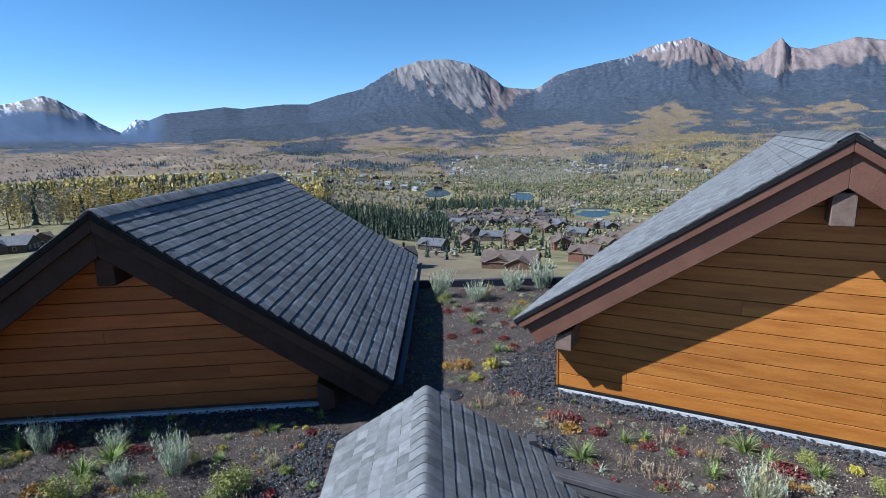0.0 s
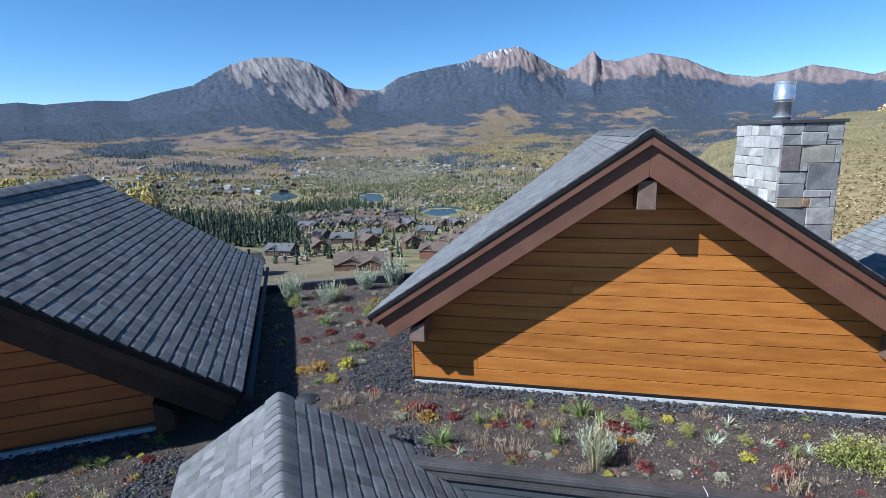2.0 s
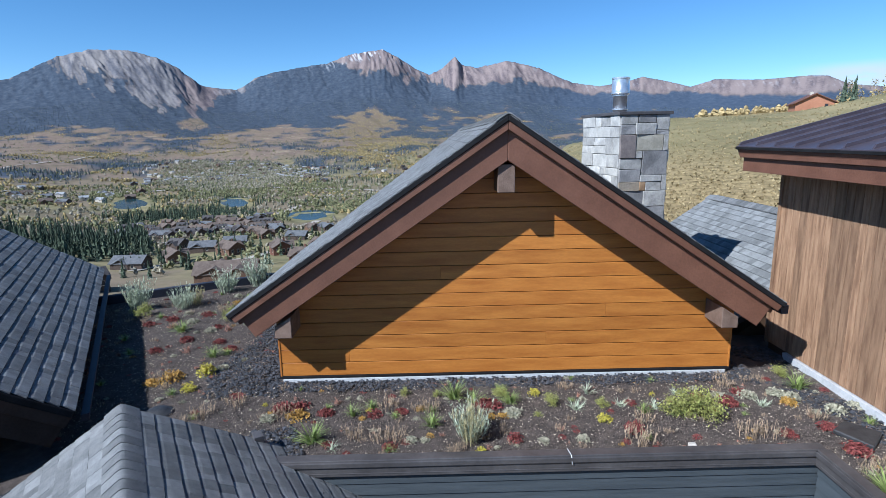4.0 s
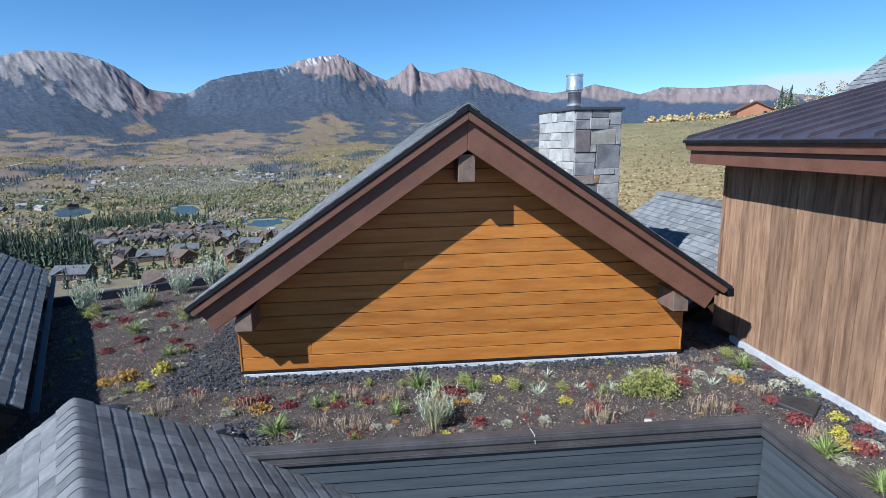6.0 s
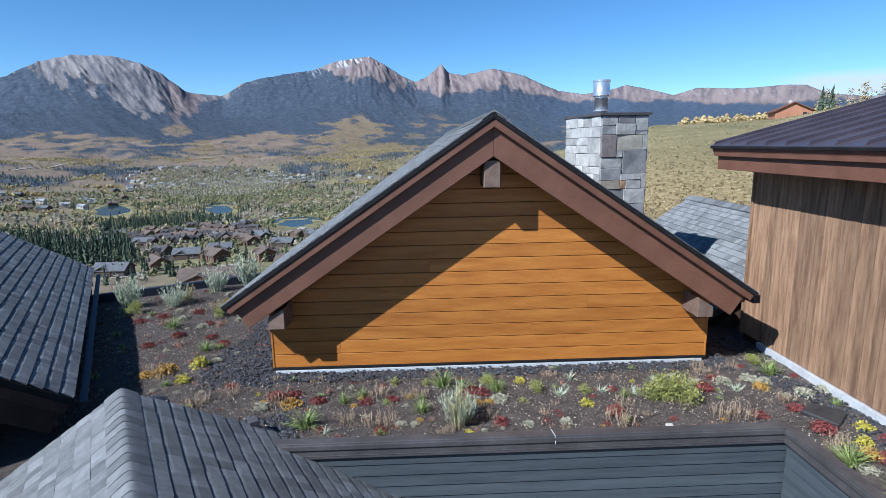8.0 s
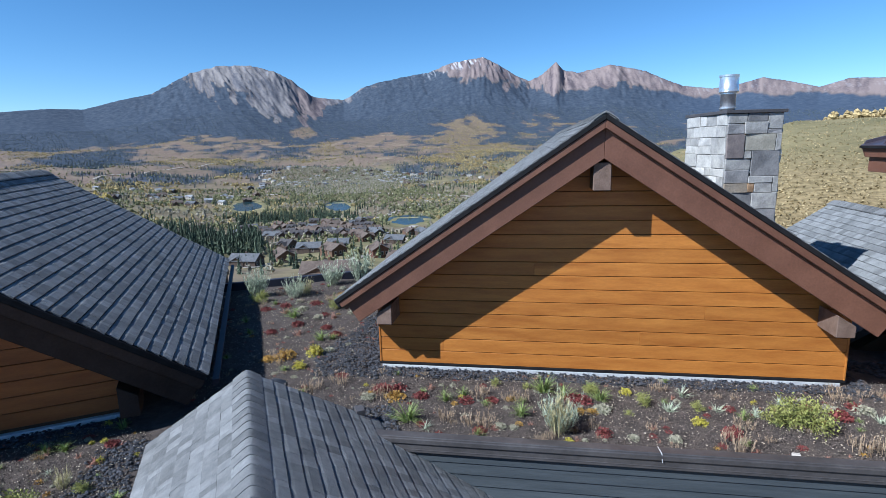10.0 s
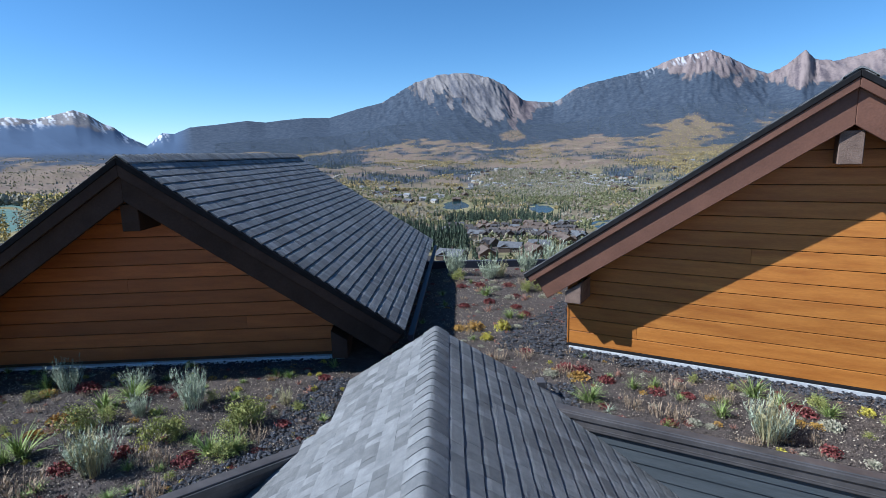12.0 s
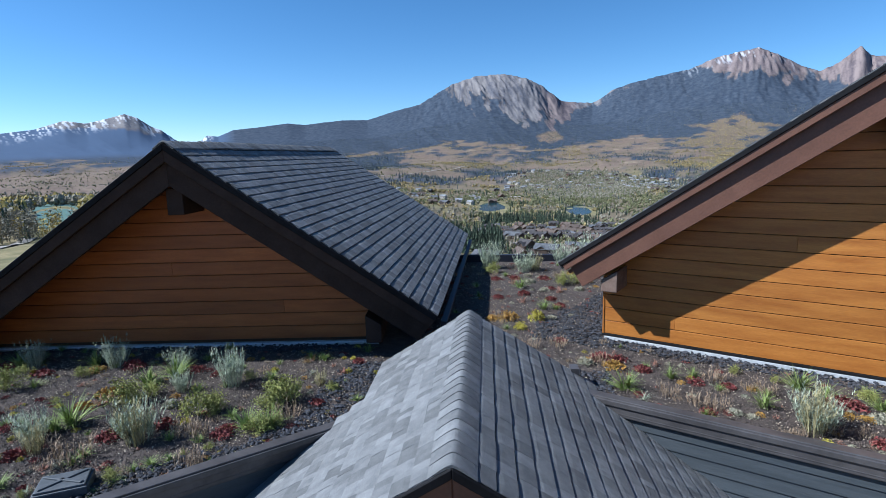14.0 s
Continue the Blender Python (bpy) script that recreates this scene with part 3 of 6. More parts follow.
# ---------------------------------------------------------------- stone chimney
def chimney():
    ch = holder("chimney", "square chimney of grey ledge stone with a steel flue", "chimney", pose(5.273, 1.743, 0, 0, 0, 8.5))
    W, D, Z0, Z1 = 0.85, 1.42, -0.6, 3.60
    part("core", box_bm(0.02, W - 0.02, 0.02, D - 0.02, Z0, Z1), M["mortar"], ch)
    rnd = random.Random(11)
    faces = [((0, 0), (1, 0), W), ((0, D), (0, -1), D), ((W, 0), (0, 1), D)]

    def stone(m, a, b, za, zb, kind):
        bm = bmesh.new()
        add_box(bm, a + 0.003, b - 0.003, -0.02, rnd.uniform(0.018, 0.034), za + 0.003, zb - 0.003)
        for v in bm.verts:
            if v.co.y > 0:
                v.co += Vector((rnd.uniform(-0.005, 0.005), rnd.uniform(-0.010, 0.010), rnd.uniform(-0.005, 0.005)))
            v.co = m @ v.co
        bmesh.ops.recalc_face_normals(bm, faces=bm.faces)
        bmesh.ops.bevel(bm, geom=bm.edges[:], offset=0.006, segments=1, affect="EDGES")
        part("ledge_stone", bm, M[kind], ch)
    g, d, r = "stone", "stone_dark", "stone_rust"
    # the front's stones: left, right, top and bottom, in hundredths of a metre from its upper left corner
    front = ((0, 30, 0, 16, g), (30, 62, 0, 13, d), (62, 85, 0, 25, g), (0, 26, 16, 32, d), (26, 62, 13, 32, g), (62, 85, 25, 32, d), (0, 28, 32, 70, "stone_plum"), (28, 76, 32, 58, "stone_olive"), (76, 85, 32, 58, g),
             (28, 40, 58, 70, g), (0, 40, 70, 88, g), (40, 85, 58, 98, d), (0, 37, 88, 109, d), (37, 76, 98, 109, g), (76, 85, 98, 124, g), (0, 37, 109, 124, r), (37, 48, 109, 124, "stone_rusty"), (48, 76, 109, 124, g),
             (0, 45, 124, 158, d), (45, 85, 124, 150, g), (45, 85, 150, 175, d), (0, 45, 158, 190, g), (45, 85, 175, 205, g), (0, 45, 190, 215, d), (45, 85, 205, 235, d), (0, 45, 215, 250, g), (45, 85, 235, 270, g), (0, 45, 250, 270, d))
    straight = Matrix(((1, 0, 0, 0), (0, -1, 0, 0), (0, 0, 1, 0), (0, 0, 0, 1)))
    for a, b, zt, zb, kind in front:
        stone(straight, a / 100, b / 100, Z1 - zb / 100, Z1 - zt / 100, kind)
    for (ox, oy), (dx, dy), L in faces[1:]:
        nx, ny = dy, -dx
        z = 0.9
        while z < Z1 - 0.02:
            h = min(rnd.choice((0.13, 0.18, 0.22, 0.28)), Z1 - z)
            if Z1 - z - h < 0.08:
                h = Z1 - z
            x = 0.0
            while x < L - 0.01:
                w = rnd.uniform(0.20, 0.55)
                if L - x - w < 0.14:
                    w = L - x
                split = 2 if h > 0.2 and rnd.random() < 0.3 else 1
                for s in range(split):
                    a, b = x, x + w
                    za, zb = z + s * h / split, z + (s + 1) * h / split
                    m = Matrix(((dx, nx, 0, ox), (dy, ny, 0, oy), (0, 0, 1, 0), (0, 0, 0, 1)))
                    stone(m, a, b, za, zb, rnd.choice((g, "stone_sunlit", "stone_sunlit")))
                x += w
            z += h
    part("cap", box_bm(-0.05, W + 0.05, -0.05, D + 0.05, 3.60, 3.652, bevel=0.006), M["coping"], ch, "thin dark metal chimney cap")
    fl = lathe([(0.0, 3.65), (0.115, 3.65), (0.115, 3.95), (0.148, 3.955), (0.148, 3.985), (0.10, 3.99), (0.10, 4.0), (0.0, 4.0)], 28)
    for v in fl.verts:
        v.co += Vector((0.24, 0.53, 0))
    f = part("flue", fl, M["steel"], ch, "shiny galvanised steel flue pipe with a cowl")
    for p in f.data.polygons:
        p.use_smooth = True
    core = part("flue_throat", lathe([(0.0, 4.19), (0.135, 4.19), (0.135, 4.20), (0.0, 4.20)], 24), M["void"], f)
    core.matrix_local = pose(0.24, 0.53, 0)
    sleeve = part("cowl_sleeve", lathe([(0.11, 3.975), (0.146, 3.975), (0.146, 4.05), (0.143, 4.055), (0.143, 4.20), (0.150, 4.205), (0.150, 4.235), (0.138, 4.235), (0.138, 4.16)], 32), M["steel"], f, "polished steel cowl sleeve")
    sleeve.matrix_local = pose(0.24, 0.53, 0)
    for p in sleeve.data.polygons:
        p.use_smooth = True
    sleeve.data.set_sharp_from_angle(angle=radians(35))
    for z in (3.70, 3.93):
        rg = lathe([(0.115, z), (0.128, z), (0.128, z + 0.018), (0.115, z + 0.018)], 28)
        for v in rg.verts:
            v.co += Vector((0.24, 0.53, 0))
        part("flue_band", rg, M["steel"], f)


def lathe(profile, n):
    bm = bmesh.new()
    rings = []
    for r, z in profile:
        rings.append([bm.verts.new((r * math.cos(2 * math.pi * i / n), r * math.sin(2 * math.pi * i / n), z)) for i in range(n)])
    for a, b in zip(rings, rings[1:]):
        for i in range(n):
            j = (i + 1) % n
            bm.faces.new((a[i], a[j], b[j], b[i]))
    bmesh.ops.remove_doubles(bm, verts=bm.verts[:], dist=1e-5)
    bmesh.ops.recalc_face_normals(bm, faces=bm.faces)
    return bm


chimney()

# ---------------------------------------------------------------- lower wing behind the chimney
wing = holder("rear_wing", "lower rear wing with pale grey shingle roof", "house wing")
WR = 9.38
slope(wing, (WR, 1.3, 1.70), (WR, 6.68, 1.70), (6.6, 1.3, 1.70 - 0.67 * 2.78), (6.6, 6.68, 1.70 - 0.67 * 2.78), (9, 4), pale=True, seed=13)
slope(wing, (WR, 1.3, 1.70), (WR, 6.68, 1.70), (12.4, 1.3, 1.70 - 0.67 * 3.02), (12.4, 6.68, 1.70 - 0.67 * 3.02), (9, 4), pale=True, seed=14)
ridge(wing, (WR, 1.3, 1.70), (WR, 6.68, 1.70), vent_from=1.0)
part("wall", prism_bm([(7.0, 1.4, -0.3), (11.9, 1.4, -0.3), (WR, 1.4, 1.5)], (0, 5.1, 0)), M["siding_edge"], wing)

# ---------------------------------------------------------------- tall wing with weathered boards and a metal roof
tall = holder("tall_wing", "tall wing with weathered brown vertical boards and plum metal roof", "house wing")
tw = part("wall", box_bm(7.51, 13.2, -8.9, 0.86, -0.2, 2.95), M["siding_edge"], tall)
rnd = random.Random(21)
y = 0.88
while y > -8.6:
    w = rnd.choice((0.12, 0.14, 0.14, 0.16, 0.19))
    part("wall_board", box_bm(7.48 + rnd.uniform(-0.002, 0.003), 7.512, y - w + 0.005, y - 0.004, 0.03, 2.86, bevel=0.002), M["old_wood"], tw)
    y -= w
part("corner_trim", box_bm(7.455, 7.515, 0.84, 0.90, 0.02, 2.86, bevel=0.003), M["old_wood"], tall)
part("base_flashing", box_bm(7.44, 7.51, -8.9, 0.4, -0.16, 0.02, bevel=0.004), M["plinth"], tall, "white metal base flashing")
EX, EZT, MT = 6.90, 3.085, 0.25
part("roof_deck", prism_bm([(EX, 0, EZT - 0.035), (13.4, 0, EZT - 0.035 + MT * 6.5), (13.4, 0, EZT - 0.16 + MT * 6.5), (EX + 0.05, 0, EZT - 0.16)], (0, 1.17, 0)), M["trim"], tall)
part("roof_deck", prism_bm([(EX, -9, EZT - 0.035), (13.4, -9, EZT - 0.035 + MT * 6.5), (13.4, -9, EZT - 0.16 + MT * 6.5), (EX + 0.05, -9, EZT - 0.16)], (0, 9, 0)), M["trim"], tall)
part("soffit", box_bm(7.05, 7.52, -8.9, 1.1, 2.84, 2.87), M["trim"], tall)
part("fascia_board", box_bm(EX + 0.03, EX + 0.08, -8.9, 1.13, 2.915, 3.045, bevel=0.005), M["trim"], tall, "narrow brown fascia board")
part("barge_board", box_bm(EX + 0.085, EX + 0.145, -8.9, 1.12, 2.71, 2.912, bevel=0.005), M["trim"], tall, "wide brown eave board")
part("barge_board", prism_bm([(EX + 0.148, 1.07, 2.71), (13.2, 1.07, 2.71 + MT * 6.0), (13.2, 1.07, 2.90 + MT * 6.0), (EX + 0.148, 1.07, 2.90)], (0, 0.05, 0)), M["trim"], tall)
part("drip_edge", box_bm(EX - 0.02, EX + 0.03, -8.95, 1.19, EZT - 0.05, EZT - 0.012, bevel=0.004), M["drip"], tall)
ys = 1.18
while ys > -8.8:
    w = 0.435
    pts = [(EX - 0.01, ys, EZT), (13.4, ys, EZT + MT * (13.4 - EX)), (13.4, ys, EZT - 0.03 + MT * (13.4 - EX)), (EX - 0.01, ys, EZT - 0.03)]
    part("roof_pan", prism_bm(pts, (0, -w + 0.003, 0)), M["metal_roof"], tall)
    sx = EX + 0.03
    pts = [(sx, ys + 0.014, EZT + MT * 0.03), (13.4, ys + 0.014, EZT + MT * 6.5), (13.4, ys + 0.014, EZT + 0.055 + MT * 6.5), (sx + 0.03, ys + 0.014, EZT + 0.055 + MT * 0.03)]
    part("standing_seam", prism_bm(pts, (0, -0.026, 0)), M["metal_roof"], tall)
    ys -= w
# shingled roof rising behind the metal one
upper = holder("upper_roof", "pale shingled upper roof rising behind the metal roof", "roof")
slope(upper, (14.2, -6.0, 6.40), (14.2, 3.0, 6.40), (10.2, -6.0, 3.31), (10.2, 3.0, 3.31), (11, 3), pale=True, seed=17)
part("wall", prism_bm([(10.5, 2.6, 1.0), (14.2, 2.6, 1.0), (14.2, 2.6, 6.1), (10.5, 2.6, 3.35)], (0, -8.4, 0)), M["siding_edge"], upper)


# ---------------------------------------------------------------- the land, to the horizon
CX, CY, CZ = 2.25, -7.5, 3.2
SKY_AZ = [-180, -90, -76, -72.9, -70.7, -68.6, -67.0, -65.3, -64.0, -63.0, -62.0, -61.2, -60.2, -58.7, -57.4, -56.4, -55.0, -52.7, -49.9, -48.2, -46.6, -44.5, -42.0, -39.0, -36.7, -35.0, -33.2, -30.9, -28.1, -25.8,
          -24.1, -22.4, -21.9, -19.3, -18.5, -17.4, -15.8, -13.1, -10.5, -8.5, -6.1, -5.1, -3.75, -1.85, -0.55]
SKY_EL = [2.5, 2.5, 2.6, 2.74, 3.07, 3.8, 3.6, 4.05, 4.45, 4.1, 3.35, 3.03, 2.2, 1.35, 2.5, 2.4, 3.0, 3.23, 3.58, 3.41, 3.61, 3.81, 3.79, 4.67, 5.19, 6.14, 7.13, 7.79, 7.93, 7.44,
          6.53, 5.17, 4.98, 4.73, 5.12, 5.88, 6.38, 6.86, 7.3, 8.06, 8.45, 8.56, 7.9, 6.68, 6.14]
SKY_AZ += [0.8, 1.5, 2.1, 2.8, 3.6, 4.1, 6.0, 7.3, 9.2, 10.4, 12.0, 13.8, 16.3, 18.5, 20.3, 22.5, 24.5, 26.5, 30.3, 33.5, 35.0, 36.6, 39.4, 46, 60, 180]
SKY_EL += [6.72, 7.3, 7.82, 7.0, 6.84, 6.71, 7.03, 7.28, 6.81, 6.51, 5.7, 4.95, 4.54, 4.8, 5.23, 4.7, 4.1, 4.66, 4.4, 4.5, 4.4, 3.6, 3.2, 3.0, 3.0, 2.5]
R_IN = [0, 15, 30, 60, 110, 175, 300, 480, 650, 900, 1200, 1600, 2000, 2500, 3000]
V_MID = [-4.5, -5, -9, -16, -27, -38, -53, -70, -79, -85, -87, -85, -67, -42, -2]
V_LEFT = [-4.5, -5, -8, -13, -19, -25, -36, -40, -42, -50, -58, -62, -60, -46, -10]
HILL_AZ = [5, 8, 13, 23, 28, 32.5, 36.7, 39.4, 50, 70]
HILL_Z = [-25, -12, -1.2, 6.5, 7.5, 8.0, 9.5, 11, 14, 15]
PONDS = [(-29.3, 930, 24, 90), (-20.4, 830, 19, 60), (-13.2, 580, 20, 34), (-70.0, 590, 19, 150)]


def lattice(ix, iy, seed):
    h = (ix * 374761393 + iy * 668265263 + seed * 974634777) & 0xFFFFFFFF
    h = ((h ^ (h >> 13)) * 1274126177) & 0xFFFFFFFF
    return ((h ^ (h >> 16)) & 0xFFFF) / 65535.0


def vnoise(x, y, seed=0):
    x, y = np.asarray(x, float), np.asarray(y, float)
    ix, iy = np.floor(x).astype(np.int64), np.floor(y).astype(np.int64)
    fx, fy = x - ix, y - iy
    fx, fy = fx * fx * (3 - 2 * fx), fy * fy * (3 - 2 * fy)
    a, b = lattice(ix, iy, seed), lattice(ix + 1, iy, seed)
    c, d = lattice(ix, iy + 1, seed), lattice(ix + 1, iy + 1, seed)
    return (a * (1 - fx) + b * fx) * (1 - fy) + (c * (1 - fx) + d * fx) * fy


def fbm(x, y, seed=0, octaves=5):
    s, a, n = 0.0, 0.5, 0.0
    for o in range(octaves):
        s = s + a * vnoise(x * 2 ** o, y * 2 ** o, seed + o)
        n += a
        a *= 0.5
    return s / n


def ridged(x, y, seed=0, octaves=5):
    s, a, n = 0.0, 0.5, 0.0
    for o in range(octaves):
        s = s + a * (1 - np.abs(2 * vnoise(x * 2 ** o, y * 2 ** o, seed + o) - 1))
        n += a
        a *= 0.55
    return s / n


def step(a, b, x):
    t = np.clip((x - a) / (b - a), 0, 1)
    return t * t * (3 - 2 * t)


# the tree line, by azimuth
TREE_AZ = [-180, -70, -58, -54, -46, -40, -36, -33, -30, -28, -25, -22, -20, -17, -13, -10, -5, -1, 2, 6, 9, 14, 30, 40]
TREE_EL = [4, 3.3, 2.9, 6, 6.5, 6.5, 6.5, 6.2, 5.5, 4.4, 3.1, 3.6, 4.6, 6.4, 7.4, 7.1, 6.2, 6.2, 5.0, 5.6, 5.5, 4.1, 3.3, 2.9]


def flow(az, el):
    """A coordinate that stays the same down a gully: the gullies fan out from the summits."""
    k = np.interp(az, [-60, -39, -34, -31, -20, -18, -11, -7, -4, -0.6, 0.8, 3.2, 8, 14], [0, -0.2, 0.05, 0.45, 0.55, -0.4, -0.55, -0.3, 0.5, 0.6, -0.5, 0.5, 0.3, 0])
    return az + k * el


def land(az, r):
    """Height of the ground at an azimuth (degrees, clockwise from +y) and a distance from the hillside house."""
    az, r = np.asarray(az, float), np.asarray(r, float)
    x, y = r * np.sin(np.radians(az)), r * np.cos(np.radians(az))
    left = step(-28, -52, az)
    z = np.interp(r, R_IN, V_MID) * (1 - left) + np.interp(r, R_IN, V_LEFT) * left
    wh = step(5, 14, az) * (1 - step(110, 170, az))
    zc = np.interp(az, HILL_AZ, HILL_Z)
    f = np.interp(r, [0, 25, 40, 70, 110, 150, 200, 300, 650], [0, 0, 0.06, 0.30, 0.68, 1, 1.02, 0.8, 0])
    hill = -5.5 + (zc + 5.5) * f
    hill = np.where(r > 300, hill * (1 - step(300, 800, r)) + z * step(300, 800, r), hill)
    z = z * (1 - wh) + hill * wh
    back = step(60, 110, np.abs(az + 15))
    z = z + back * np.clip(r - 30, 0, 600) * 0.12
    rough = step(20, 60, r) * (1 - step(2600, 3000, r))
    z = z + rough * (fbm(x / 26, y / 26, 3) - 0.5) * np.interp(r, [20, 150, 600, 1500], [0.8, 2.4, 4, 4])
    z = z + step(1300, 1900, r) * (1 - step(2700, 3200, r)) * (fbm(x / 330, y / 330, 9) - 0.45) * 75
    for pa, pr, pw, pd in PONDS:
        px, py = pr * math.sin(radians(pa)), pr * math.cos(radians(pa))
        lev = pond_level(pa, pr)
        c, s = math.cos(radians(pa)), math.sin(radians(pa))
        du, dv = (x - px) * c - (y - py) * s, (x - px) * s + (y - py) * c
        q = np.sqrt((du / pw) ** 2 + (dv / pd) ** 2) + 0.5 * (fbm(x / 22, y / 22, 31, 3) - 0.5)
        wgt = 1 - step(0.9, 1.7, q)
        z = z * (1 - wgt) + (lev - 1.2 * (1 - step(0.7, 1.05, q)) + 0.3) * wgt
    # mountains
    sky_el = np.interp(az, SKY_AZ, SKY_EL)
    e0 = np.degrees(np.arctan2(z - CZ, np.maximum(r, 1)))
    e3 = np.degrees(np.arctan2(np.interp(3000.0, R_IN, V_MID) - CZ, 3000.0))
    t = np.clip((r - 2900) / 1600, 0, 1)
    body = 0.55 * t + 0.45 * t ** 2.2
    wide = sum(np.interp(az + d, SKY_AZ, SKY_EL) for d in (-5, -3.5, -2, -1, 0, 1, 2, 3.5, 5)) / 9
    top = wide + (sky_el - wide) * step(0.45, 0.95, t)
    plain = e3 + (top - e3) * body
    u = flow(az, plain)
    high = step(0.38, 0.72, t) * (1 - step(0.975, 1.0, t)) * step(4.2, 6.2, sky_el)
    fold = (ridged(az / 7.5 + 0.8 * t, t * 1.3, 41, 4) - 0.62) * 0.6 * np.sin(math.pi * t) * np.clip(sky_el / 6, 0.3, 1.2)
    line = np.interp(az, TREE_AZ, TREE_EL)
    bare = 0.25 + 0.75 * step(-1.2, 0.8, plain - line)
    gully = ((ridged(u / 1.9 + 0.35 * fbm(az, plain, 57, 3), t * 3.0, 51, 5) - 0.6) * 0.75 + (ridged(u / 0.7, t * 9, 53, 4) - 0.6) * 0.30) * high * bare
    crag = (fbm(az / 0.3, t * 16, 61, 4) - 0.5) * 0.22 * step(0.55, 0.85, t) * step(3.8, 6.0, sky_el)
    el = plain + (fold + gully) * step(0, 0.15, t) + crag
    el = np.minimum(el, sky_el + 0.12 * (fbm(az / 0.25, az * 0, 71, 4) - 0.4))
    zm = CZ + r * np.tan(np.radians(el))
    zm = np.where(r > 4500, zm - (r - 4500) * 1.2, zm)
    w = step(2750, 3050, r)
    return z * (1 - w) + zm * w


def conifer_cover(az, r):
    """Where dark conifer woods stand, from 0 to 1: patches on the hills that close up on the mountainsides."""
    x, y = r * np.sin(np.radians(az)), r * np.cos(np.radians(az))
    n = 0.36 * fbm(x / 310, y / 310, 16, 5) + 0.36 * fbm(az / 7, r / 600, 17, 5) + 0.28 * fbm(x / 70, y / 70, 18, 3)
    q = r - 330 * step(-14, -4, az) + 120 * step(-40, -46, az)
    thr = np.interp(q, [1200, 1800, 2300, 2700, 3000, 3250, 3500, 3700], [0.66, 0.60, 0.565, 0.535, 0.505, 0.46, 0.38, 0.10]) - 0.05 * step(-16, -6, az) * (1 - step(2500, 3000, r)) + 0.08 * step(-44, -56, az) * (1 - step(2500, 3000, r))
    return step(thr - 0.035, thr + 0.035, n)


def aspen_cover(az, r):
    """Where golden aspens grow, in dense groves."""
    x, y = r * np.sin(np.radians(az)), r * np.cos(np.radians(az))
    n = 0.36 * fbm(x / 230, y / 170, 13, 5) + 0.36 * fbm(az / 5, r / 500, 14, 5) + 0.28 * fbm(x / 60, y / 60, 19, 3)
    thr = 0.575 - 0.075 * step(-15, -5, az) + 0.06 * step(-44, -56, az) - 0.03 * step(2700, 3100, r) - 0.02 * step(2100, 2600, r)
    return step(thr - 0.03, thr + 0.03, n) * (1 - conifer_cover(az, r)) * (1 - 0.85 * step(3350, 3700, r - 330 * step(-14, -4, az)))


def pond_level(pa, pr):
    left = float(step(-28, -52, np.array(pa)))
    return float(np.interp(pr, R_IN, V_MID) * (1 - left) + np.interp(pr, R_IN, V_LEFT) * left)


def spot(az, r, up=0.0):
    return Vector((CX + r * math.sin(radians(az)), CY + r * math.cos(radians(az)), float(land(az, r)) + up))


